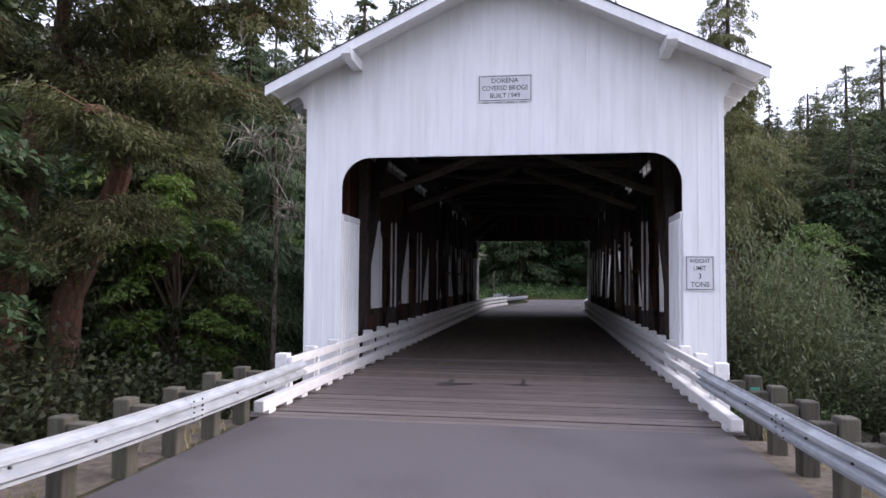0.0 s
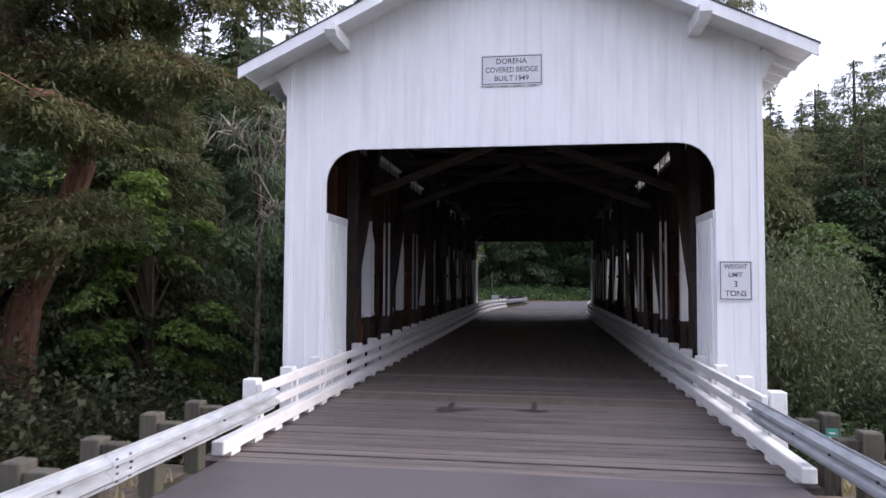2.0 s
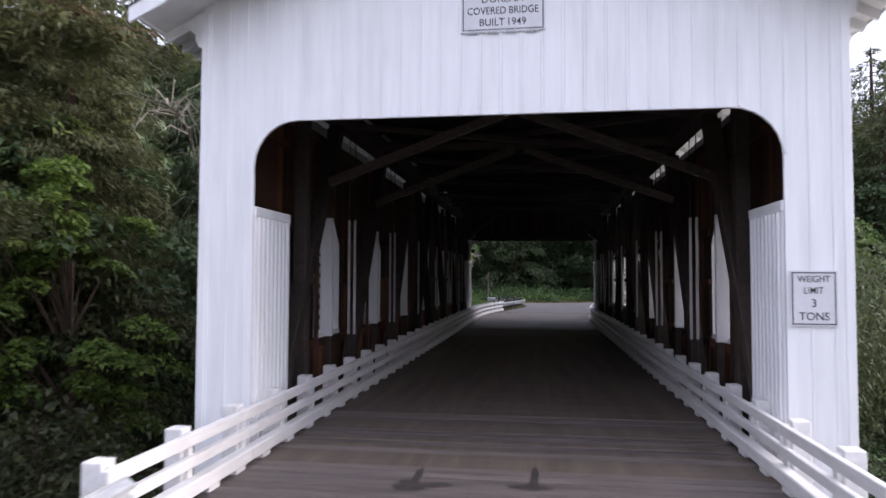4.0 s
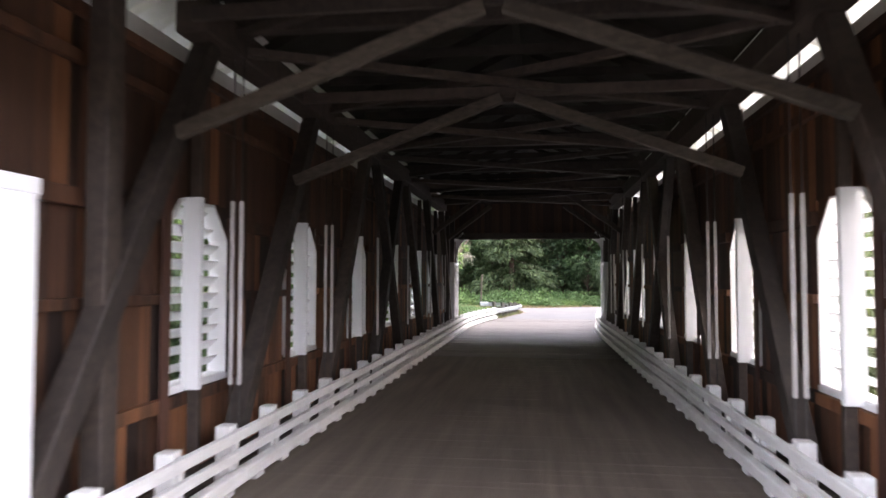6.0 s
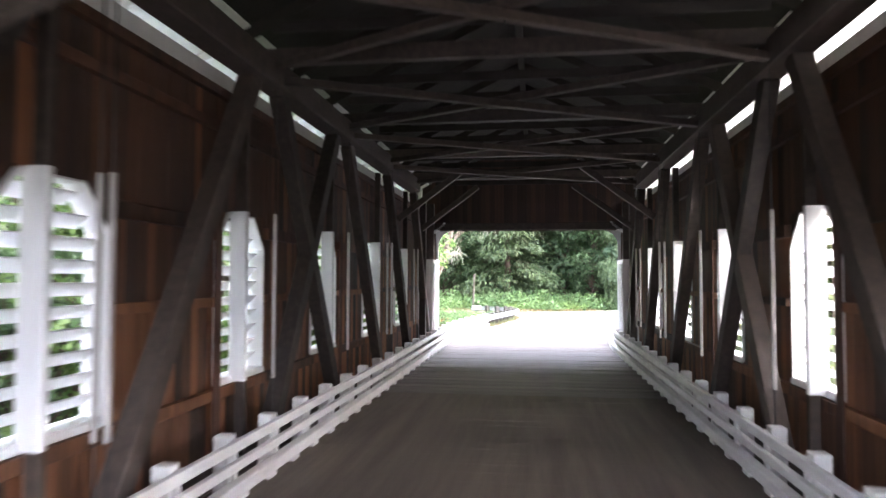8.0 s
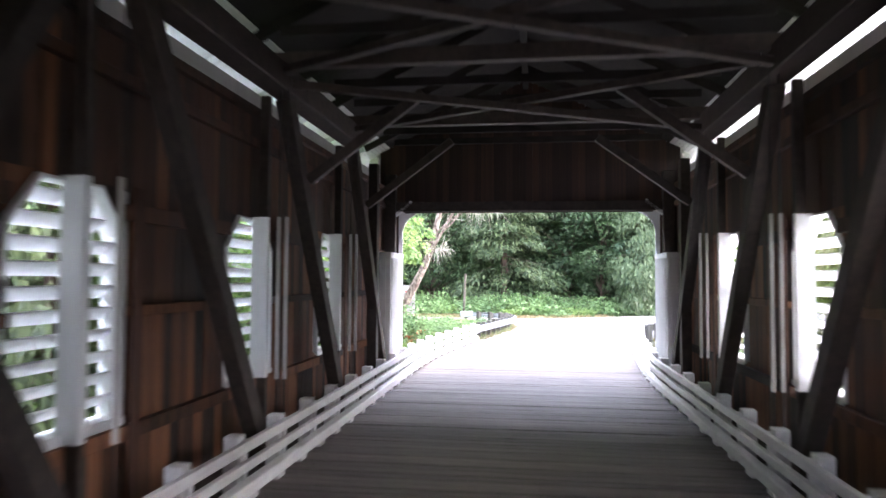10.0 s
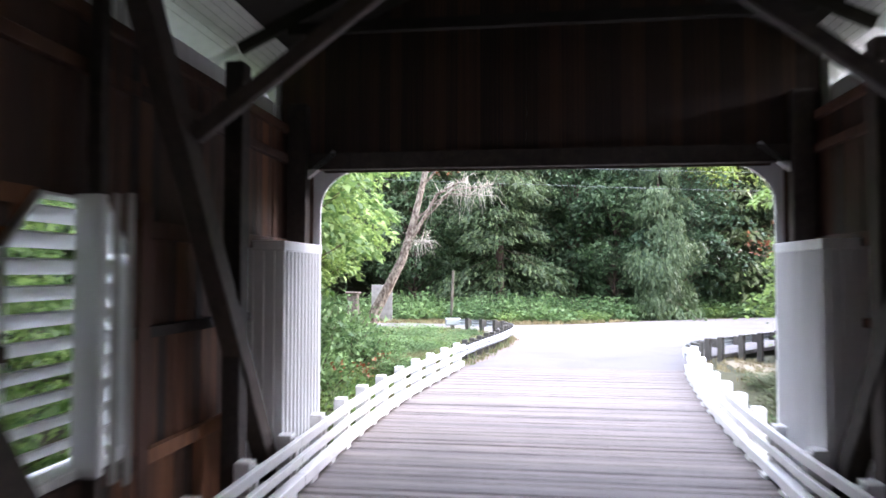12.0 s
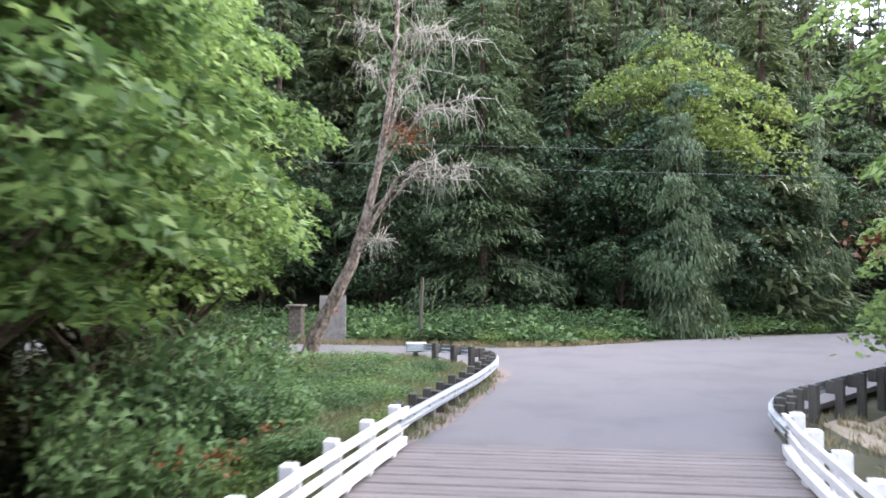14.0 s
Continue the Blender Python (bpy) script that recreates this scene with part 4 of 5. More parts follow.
def broadleaf(height, radius, leaves, mat, label, size=0.22, trunk=0.16, low=0.25, name="maple_tree", second=None, bark=None, single=False, second_from=None):
    t = thing(name, label, "tree", "broadleaf trees")
    limbs = bmesh.new()
    stem = [(0.15 * math.sin(z * 2), 0.12 * math.cos(z * 3), z * height * 0.75) for z in np.linspace(-0.04, 1, 6)]
    part("trunk", tube(stem, [trunk * (1.25 - 0.95 * i / 5) for i in range(6)], 8), bark or BARK, t)
    clumps = []
    n = max(int(radius * height * 1.25), 16)
    for i in range(n):
        f = low + (1 - low) * rng.random() ** 0.8
        ang = rng.uniform(0, math.tau)
        g = (f - low) / (1 - low)
        reach = radius * math.sqrt(max(1 - (2 * g - 0.85) ** 2 * 0.75, 0.08)) * rng.uniform(0.55, 1.05)
        p = Vector((reach * math.cos(ang), reach * math.sin(ang), height * f))
        base = Vector((0, 0, height * max(f * 0.75 - 0.1, low * 0.5)))
        mid = base.lerp(p, 0.5) + Vector((0, 0, 0.25))
        tube([base, mid, p], [0.05 + trunk * 0.2, 0.035, 0.012], 4, limbs)
        clumps.append((p, rng.uniform(0.5, 1.15) * radius * 0.22))
        clumps.append((base.lerp(p, 0.62), radius * 0.17))
    tagged(part("branchwork", limbs, bark or BARK, t), kind="stuff")
    per = max(leaves // len(clumps), 6)
    c, d, ca, da = [], [], [], []
    for k, (p, r) in enumerate(clumps):
        ang = rng.uniform(0, math.tau, per)
        rad = np.sqrt(rng.random(per)) * rng.uniform(0.8, 1.25)
        out = math.atan2(p[1], p[0])
        q = np.stack([np.cos(ang) * rad * 1.25, np.sin(ang) * rad * 1.25, 0.42 * (1 - 1.5 * rad**2) + rng.normal(0, 0.09, per)], 1) * r
        q[:, 2] -= 0.28 * (q[:, 0] * math.cos(out) + q[:, 1] * math.sin(out))
        other = second is not None and (k % 9 == 0 if second_from is None else p[2] + p[0] * 0.35 > second_from * height and k % 5 > 0)
        (d if other else c).append(np.array(p) + q)
        (da if other else ca).append(ang)
    c = np.concatenate(c)
    crown_part("crown", cards("crown", c, rng.uniform(0.6, 1.35, len(c)) * size, mat, droop=0.55, single=single, az=np.concatenate(ca), fan=0.8), t)
    if d:
        d = np.concatenate(d)
        crown_part("turning_leaves", cards("turning_leaves", d, rng.uniform(0.6, 1.35, len(d)) * size, second, droop=0.55, single=single, az=np.concatenate(da), fan=0.8), t)
    return t


def shrub(radius, height, leaves, mat, label, size=0.14, name="shrub", single=False, long=1.0, droop=0.3, tight=0.33, stems=14):
    t = thing(name, label, "shrub", "bank shrubs")
    limbs = bmesh.new()
    c = []
    n = stems
    for i in range(n):
        ang = rng.uniform(0, math.tau)
        r = radius * math.sqrt(rng.random())
        top = height * rng.uniform(0.45, 1.0) * (1 - 0.4 * (r / radius) ** 2)
        p = np.array((r * math.cos(ang), r * math.sin(ang), top))
        tube([(p[0] * 0.2, p[1] * 0.2, -0.1), (p[0] * 0.7, p[1] * 0.7, top * 0.6), tuple(p)], [0.03, 0.02, 0.006], 4, limbs)
        m = leaves // n
        u = rng.random(m)
        spread_r = radius * tight
        q = np.stack([p[0] * (0.5 + 0.5 * u), p[1] * (0.5 + 0.5 * u), top * (0.15 + 0.85 * u)], 1) + np.clip(rng.normal(0, 1, (m, 3)), -1.7, 1.7) * (spread_r, spread_r, height * 0.1)
        q[:, 2] = np.maximum(q[:, 2], 0.03)
        c.append(q)
    tagged(part("stemwork", limbs, BARK, t), kind="stuff")
    c = np.concatenate(c)
    crown_part("foliage", cards("foliage", c, rng.uniform(0.6, 1.3, len(c)) * size, mat, droop=droop, long=long, wide=0.38 / long, single=single), t)
    return t


def place(ob, x, y, scale=1.0, turn=0.0, wide=None, sink=0.1):
    z = float(ground_height(x, y)) - sink
    w = wide or scale
    own = ob.scale
    return copy_thing(ob, Matrix.LocRotScale((x, y, z), Euler((0, 0, turn)), (w / own[0], w / own[1], scale / own[2])))


def put(ob, x, y, scale=1.0, turn=0.0, wide=None, sink=0.1):
    w = wide or scale
    ob.matrix_basis = Matrix.LocRotScale((x, y, float(ground_height(x, y)) - sink), Euler((0, 0, turn)), (w, w, scale))


firs = [conifer(26, 4.4, 9500, FIR, "tall dark green fir in the dense forest", 0.46),
        conifer(24, 3.8, 9500, FIR, "tall dark green fir with drooping boughs", 0.44, bare=0.05),
        conifer(22, 4.2, 9500, FIR_PALE, "pale green cedar with hanging sprays", 0.4, bare=0.03, hang=0.8)]
hill_firs = [conifer(24, 4.6, 9000, FIR, "dark green fir on the wooded hillside", 0.55, bare=0.1, blunt=0.4), conifer(21, 4.4, 9000, OLIVE_FIR, "olive green fir on the wooded hillside", 0.55, bare=0.1, blunt=0.4)]
bank_firs = [conifer(24, 3.6, 26000, OLIVE_FIR, "full olive-green fir on the far river bank", 0.27, bare=0.03, hang=0.8, blunt=0.38, fall=0.3),
             conifer(23, 3.4, 26000, NEAR_FIR, "ragged brownish-green fir on the far river bank", 0.25, bare=0.03, hang=0.9, blunt=0.4, fall=0.3)]
near_firs = [conifer(22, 4.8, 56000, NEAR_FIR, "large fir with brown trunk and ragged drooping boughs", 0.17, bare=0.24, hang=0.7, girth=0.019),
             conifer(20, 4.4, 50000, FIR_PALE, "green cedar with hanging sprays beside the river", 0.17, bare=0.06, hang=0.9)]
maples = [broadleaf(13, 4.6, 30000, MAPLE, "leafy green bigleaf maple", 0.215, single=True),
          broadleaf(11, 4.2, 13000, MAPLE_DARK, "dark green broadleaf tree", 0.22, single=True),
          broadleaf(15, 4.8, 13000, MAPLE_DARK, "dark green broadleaf tree with yellow-green crown", 0.3, second=YELLOW_GREEN, single=True),
          broadleaf(13, 4.6, 26000, MAPLE, "tall bigleaf maple with bare lower trunk beside the railing", 0.2, 0.2, low=0.32, single=True)]
shrubs = [shrub(1.5, 1.7, 3800, SHRUB, "dense green bank shrub", 0.105, single=True), shrub(1.3, 1.2, 3400, MAPLE, "low green bramble bush", 0.105, single=True),
          shrub(1.9, 3.4, 11000, OLIVE, "olive green willow shrub", 0.095, "willow_shrub", single=True, long=1.35, droop=0.55, tight=0.15, stems=24),
          shrub(1.6, 1.8, 6500, UNDERGROWTH, "dark brownish-green undergrowth on the shaded bank", 0.1, single=True),
          shrub(1.4, 1.4, 1900, SHRUB, "broad-leaved green bramble thicket", 0.21, "bramble_thicket", single=True, tight=0.24, stems=18),
          shrub(1.5, 1.8, 3600, SHRUB, "mid-green leafy bush on the bank", 0.15, "leafy_bush", single=True, tight=0.2, stems=22)]
used = set()


def plant(kinds, i, x, y, scale=1.0, wide=None):
    ob = kinds[i]
    turn = rng.uniform(0, math.tau)
    if ob.name not in used:
        used.add(ob.name)
        put(ob, x, y, scale, turn, wide)
    else:
        place(ob, x, y, scale, turn, wide)


# forest beyond the junction
for i in range(30):
    x = -34 + 3.1 * i + rng.uniform(-1.2, 1.2)
    edge = 74 + 0.5 * max(x - 4, 0)
    for row in range(3):
        if row == 0 and i % 2:
            continue
        y = edge + 4 + row * 8 + rng.uniform(-3, 3)
        plant(firs, int(rng.integers(0, 3)), x + rng.uniform(-1.5, 1.5), y, rng.uniform(0.9, 1.25), rng.uniform(0.9, 1.5))
for x, y, k, s in ((3.4, 77, 1, 1.15), (-3.5, 75, 1, 1.0), (-9, 74, 1, 1.0), (-16, 72, 1, 1.1), (20, 83, 1, 1.1), (26, 87, 2, 1.0), (6.5, 76, 1, 1.0), (15, 78.5, 1, 0.6), (6.0, 74.0, 1, 0.55)):
    plant(maples, k, x, y, s)
edge_fir = conifer(25, 4.6, 34000, DEEP_FIR, "tall fir with broad drooping lower boughs at the forest edge", 0.27, bare=0.09, hang=0.6, blunt=0.6)
put(edge_fir, -2.4, 72.6, 1.0, 0.8)
weeping = conifer(15.5, 3.5, 34000, FIR_PALE, "pale green cedar with long weeping sprays", 0.24, bare=0.02, hang=1.2, blunt=0.75, fall=0.55)
put(weeping, 9.0, 72.2, 1.0, 2.0)
place(weeping, 19.2, 79.6, 1.12, 4.1, 0.92)
big_maple = broadleaf(19.5, 7.0, 42000, BROAD, "large broad-leaved maple with a turning yellow-green crown", 0.27, 0.3, low=0.1, second=YELLOW_GREEN, single=True, second_from=0.6)
put(big_maple, 10.4, 78.6, 1.0, 0.0)
# wooded hillsides behind
for i in range(46):
    x = -60 + 2.7 * i + rng.uniform(-1.5, 1.5)
    y = 104 + 0.5 * max(x - 4, 0) + rng.uniform(-4, 4) + (12 if i % 2 else 0)
    tall = 1.0 - 0.5 * float(smooth(30, 46, x)) - 0.5 * float(smooth(24, 34, -x))
    plant(hill_firs, i % 2, x, y, rng.uniform(1.4, 1.9) * tall, rng.uniform(1.5, 2.0) * (0.5 + 0.5 * tall))
for i in range(26):
    y = -12 + 3.6 * i + rng.uniform(-1, 1)
    plant(hill_firs, i % 2, -36 - 7 * (i % 3) + rng.uniform(-2, 2), y, rng.uniform(0.65, 0.95), rng.uniform(1.2, 1.5))
for i in range(16):
    y = 20 + 4.0 * i + rng.uniform(-1, 1)
    plant(hill_firs, i % 2, 41 + 0.5 * i + 9 * (i % 2) + rng.uniform(-2, 2), y, rng.uniform(0.6, 0.85), rng.uniform(1.2, 1.5))
for i in range(34):
    x, y = 36 + 30 * rng.random(), 22 + 75 * rng.random()
    plant(hill_firs, i % 2, x, y, rng.uniform(0.65, 0.95), rng.uniform(1.3, 1.7))
# trees by the far end of the bridge
for x, y, k, s in ((-9.6, 41.0, 0, 1.1), (-10.4, 46.5, 3, 1.0), (-10.6, 51.5, 3, 1.0), (-15.5, 38.0, 1, 1.2), (-15, 56, 0, 1.1), (-17, 47, 1, 1.3), (-21, 53, 1, 1.4), (13.2, 50.0, 0, 1.12), (15.5, 46.0, 0, 0.8), (17.0, 43.0, 1, 1.0), (21.5, 50, 0, 1.0), (24, 56, 1, 1.1)):
    plant(maples, k, x, y, s)
# near side, to the west
for x, y, k, s, w in ((-19.5, -1.0, 0, 0.95, 0.95), (-13.4, 8.5, 0, 0.9, 0.95), (-10.8, 12.5, 1, 0.95, 0.8), (-16.5, 12, 0, 1.1, 1.1)):
    plant(near_firs, k, x, y, s, w)
for x, y, k, s, w in ((-21, 6, 0, 1.1, 1.3), (-18, 17, 2, 1.0, 1.2), (-26, 15, 0, 1.1, 1.3), (-10.8, 27, 0, 1.15, 0.95), (-24, 28, 1, 1.1, 1.3), (-17, 34, 2, 0.9, 1.1), (-31, 2, 1, 1.2, 1.4), (-34, 24, 0, 1.2, 1.4), (-28, 40, 0, 1.0, 1.3), (-22, -2, 1, 1.1, 1.2), (-24, 38, 0, 1.2, 1.3), (-20.5, 31, 1, 1.1, 1.2), (-27, 46, 2, 1.3, 1.4), (-19.5, 40, 0, 1.15, 1.1), (-16.2, 46.5, 1, 1.25, 1.15), (-13.6, 47.5, 0, 1.15, 1.0)):
    plant(firs, k, x, y, s, w)
for x, y, k, s in ((-12.4, -4.2, 1, 0.75), (-9.2, 15.5, 1, 0.75), (-9.5, 17.4, 0, 0.8), (-9.8, 30, 0, 0.85), (-14, 8, 2, 0.8), (-20, 12, 1, 1.2)):
    plant(maples, k, x, y, s)
young = broadleaf(9.6, 2.7, 16000, YOUNG, "young maple with bright yellow-green leaves in the shade", 0.15, 0.09, second=MAPLE, single=True)
put(young, -11.6, 6.2, 1.0)
# near side, to the east
plant(near_firs, 0, 14.6, 38.0, 1.5, 0.95)
for x, y, k, s, w in ((22, 46, 1, 0.72, 1.1), (28, 51, 0, 0.7, 1.2), (29, 42, 2, 0.8, 1.2), (36, 37, 0, 0.6, 1.1), (36, 44, 1, 0.65, 1.2), (25, 48, 2, 0.75, 1.1), (40, 52, 0, 0.7, 1.3), (20, 54, 1, 0.75, 1.1), (46, 60, 1, 0.75, 1.3), (33, 56, 0, 0.75, 1.3)):
    plant(bank_firs, k % 2, x, y, s, w)
for x, y, k, s in ((22, 38, 1, 1.0), (19, 35, 0, 0.7), (28, 33, 1, 0.9), (31, 39, 2, 0.95), (33, 51, 1, 1.6), (38, 57, 2, 1.35), (42, 66, 2, 1.55), (48, 75, 1, 2.2)):
    plant(maples, k, x, y, s)
for x, y, k, s, w in ((23.5, 39, 2, 0.68, 1.35), (28, 42, 2, 0.76, 1.4), (20.0, 42, 0, 0.62, 1.1), (34, 45, 1, 0.84, 1.4), (24.5, 50, 2, 0.85, 1.5), (29, 53, 2, 0.98, 1.6), (33.5, 56, 2, 1.08, 1.6), (38, 52, 0, 1.0, 1.6)):
    plant(bank_firs, k % 2, x, y, s, w)
for x, y, s, w in ((9.6, 17.6, 2.9, 1.6), (11.2, 18.4, 3.0, 1.7), (12.6, 19.4, 2.7, 1.7), (8.4, 20.0, 2.6, 1.6), (15.6, 19.4, 1.7, 2.0), (18.0, 18.6, 1.9, 2.2), (20.8, 19.0, 2.0, 2.3), (16.8, 17.9, 1.3, 1.6), (14.2, 27.5, 2.6, 2.0), (18.5, 28.5, 2.8, 2.2), (24.0, 21.0, 2.2, 2.3)):
    plant(shrubs, 2, x, y, s, w)
for i in range(12):
    plant(shrubs, 2 if i % 5 else 0, 13.5 + 4.2 * (i % 6) + rng.uniform(-1.5, 1.5), 21.5 + 9 * (i // 6) + rng.uniform(-1.5, 1.5), rng.uniform(1.4, 2.1), rng.uniform(1.5, 2.1))
for x, y, k, s, w in ((8.6, 14.5, 0, 1.2, 1.2), (10.2, 15.2, 3, 1.2, 1.2), (7.2, 10.0, 3, 0.9, 0.9), (17.5, 15.6, 0, 0.8, 1.2), (11.8, 16.2, 0, 1.2, 1.2),
                      (-7.6, 2.0, 3, 0.8, 0.9), (-8.2, 5.5, 3, 1.3, 1.2), (-10.4, -6.6, 3, 1.0, 1.2), (-7.0, 9, 3, 1.5, 1.1), (-10.6, -3.6, 3, 1.6, 1.5), (-12.2, -2.2, 3, 2.0, 1.6), (-10.8, -0.6, 3, 2.0, 1.3), (-9.3, 2.4, 3, 1.7, 1.4),
                      (-6.4, 36.5, 3, 1.0, 1.1), (-6.8, 39.0, 3, 1.2, 1.1), (-5.8, 41.8, 1, 1.0, 0.9), (-5.7, 44.4, 1, 0.8, 0.8), (-5.8, 46.6, 5, 0.8, 0.9), (-5.6, 49.3, 5, 0.6, 0.9), (-5.2, 52.0, 1, 0.5, 0.8), (-6.4, 53.4, 0, 0.7, 0.9), (-4.6, 54.2, 0, 0.35, 0.6), (-7.4, 43.0, 5, 1.6, 1.2), (-8.2, 45.4, 5, 2.1, 1.5), (-8.8, 50.6, 5, 2.0, 1.4), (-6.9, 46.0, 5, 1.2, 1.1), (-8.4, 48.4, 5, 1.7, 1.4), (-7.2, 50.4, 5, 0.9, 1.0), (-9.2, 52.0, 5, 1.5, 1.4), (-8.2, 54.6, 0, 0.5, 0.9), (-10.6, 56.0, 5, 0.8, 1.1), (-12.5, 58.6, 0, 1.4, 1.4), (-9.6, 45.6, 3, 1.9, 1.4), (-11.6, 49.6, 3, 2.0, 1.6), (-12.5, 54, 3, 1.8, 1.6),
                      (7.2, 38.5, 0, 1.2, 0.9), (7.4, 40.6, 3, 0.8, 1.0), (9.6, 40.2, 3, 1.2, 1.2), (7.6, 42.2, 2, 0.35, 0.7), (9.0, 43.0, 2, 0.35, 0.8), (10.8, 44.0, 2, 0.3, 0.8), (11.6, 41.0, 3, 1.4, 1.3), (8.6, 41.0, 0, 1.0, 1.0), (10.6, 42.5, 0, 1.3, 1.2), (7.6, 43.4, 2, 0.35, 0.8), (12.4, 43.6, 3, 1.2, 1.2)):
    plant(shrubs, k, x, y, s, w)
bright = shrub(0.9, 0.95, 1500, YOUNG, "bright yellow-green leafy plant beside the railing", 0.15, "leafy_plant", single=True, tight=0.22, stems=16)
put(bright, -6.5, 41.2, 0.9, 0.4)
place(bright, -5.7, 40.2, 0.75, 2.2)
place(bright, -5.2, 43.4, 0.5, 3.9)
for i in range(16):
    y = rng.uniform(45, 57)
    plant(shrubs, 5 if i % 3 else 1, along([(-3.6, 43), (-2.6, 47), (-1.9, 51), (-1.6, 54.4), (-2.4, 57), (-4.2, 58.6)], y) - 0.9 - 3.0 * rng.random(), y, rng.uniform(0.25, 0.5), rng.uniform(0.4, 0.7))
for i in range(26):
    y = rng.uniform(43.5, 58)
    x = along([(-3.6, 43), (-2.6, 47), (-1.9, 51), (-1.6, 54.4), (-2.4, 57), (-4.2, 58.6)], y) - 0.4 - 5.5 * rng.random() ** 0.8
    plant(shrubs, int(rng.integers(0, 2)), x, y, rng.uniform(0.2, 0.6), rng.uniform(0.4, 0.85))
for i in range(5):
    plant(shrubs, 2, rng.uniform(6.6, 13), rng.uniform(42.5, 45.5), rng.uniform(0.15, 0.35), rng.uniform(0.3, 0.6))
# brambles along the far side of the junction
for i in range(30):
    x = -16 + i * 1.6
    y = 67.2 + 0.06 * max(-x, 0) + (0.62 * (x - 1.0) if x > 1.0 else 0) + rng.uniform(-0.3, 0.5)
    plant(shrubs, 4 if i % 3 else 1, x, y, rng.uniform(0.75, 1.1), rng.uniform(1.1, 1.35))
    plant(shrubs, 4 if i % 4 else 0, x + rng.uniform(-0.6, 0.6), y + 2.2, rng.uniform(1.1, 1.6), rng.uniform(1.2, 1.5))


# the leaning dead tree
def dead_tree(points, radii, boughs, label):
    t = thing("dead_tree", label, "tree")
    part("trunk", tube(points, radii, 9), PALE_BARK, t)
    b, tw = bmesh.new(), bmesh.new()
    for start, end, r in boughs:
        s0, e0 = Vector(start), Vector(end)
        mid = s0.lerp(e0, 0.5) + Vector((0, 0, 0.2 * (e0 - s0).length))
        tube([s0, mid, e0], [r, r * 0.7, r * 0.25], 6, b)
        for i in range(46):
            f = 1.0 - 0.6 * rng.random() ** 1.4
            p = s0.lerp(mid, f * 2) if f < 0.5 else mid.lerp(e0, f * 2 - 1)
            d = Vector(rng.normal(0, 1, 3) * np.array((0.55, 0.55, 0.4))) + (e0 - s0).normalized() * 0.2
            q = p + d * rng.uniform(0.4, 1.5)
            tube([p, p.lerp(q, 0.6) + Vector((0, 0, 0.06)), q - Vector((0, 0, 1.0 * rng.random()))], [0.024, 0.015, 0.005], 3, tw)
    tagged(part("branchwork", b, PALE_BARK, t), kind="stuff")
    tagged(part("twigwork", tw, LICHEN, t, "bare lichen-hung twigs"), kind="stuff")
    return t


stem = [(-9.6, 60.5, -0.6), (-9.1, 60.5, 0.9), (-8.3, 60.5, 2.4), (-7.5, 60.5, 3.95), (-6.85, 60.5, 6.1), (-6.3, 60.5, 8.4), (-5.92, 60.5, 10.6), (-5.63, 60.5, 13.0), (-5.5, 60.5, 14.6), (-5.35, 60.5, 17.5)]
dead_tree(stem, [0.4, 0.33, 0.29, 0.25, 0.21, 0.17, 0.14, 0.11, 0.08, 0.03],
          [((-7.3, 60.5, 4.5), (-3.6, 59.9, 8.6), 0.13), ((-6.5, 60.5, 7.6), (-4.2, 60.0, 12.4), 0.1), ((-5.7, 60.5, 12.4), (-4.4, 60.1, 14.2), 0.07), ((-6.8, 60.5, 6.2), (-3.0, 60.2, 7.6), 0.08), ((-6.9, 60.5, 5.6), (-2.3, 60.6, 8.2), 0.08), ((-7.6, 60.5, 4.0), (-6.0, 60.1, 5.0), 0.06),
           ((-6.3, 60.5, 8.2), (-2.2, 60.4, 11.2), 0.08), ((-6.0, 60.5, 9.6), (-2.5, 60.8, 10.6), 0.06), ((-5.75, 60.5, 12.2), (-2.0, 60.2, 13.6), 0.07), ((-5.7, 60.5, 12.8), (-3.4, 60.8, 14.4), 0.06),
           ((-5.65, 60.5, 13.2), (-7.2, 60.2, 14.6), 0.05), ((-5.8, 60.5, 11.2), (-7.2, 60.9, 12.9), 0.06), ((-5.5, 60.5, 14.8), (-3.9, 60.3, 15.8), 0.05), ((-5.45, 60.5, 15.4), (-6.9, 60.4, 16.4), 0.05)],
          "leaning dead tree with mottled bark and grey hanging twigs")


g0 = float(ground_height(-8.7, 7.6))
dead_tree([(-8.7, 7.6, g0 - 0.2), (-8.65, 7.6, g0 + 4), (-8.6, 7.6, 4.5), (-8.75, 7.6, 8.6)], [0.12, 0.09, 0.06, 0.015],
          [((-8.6, 7.6, 5.0), (-9.6, 7.2, 7.4), 0.03), ((-8.6, 7.6, 4.6), (-7.8, 7.3, 6.8), 0.03), ((-8.62, 7.6, 5.8), (-8.0, 8.0, 8.0), 0.025), ((-8.6, 7.6, 3.6), (-7.9, 7.4, 4.6), 0.02)],
          "thin standing dead tree with bare pale twigs")


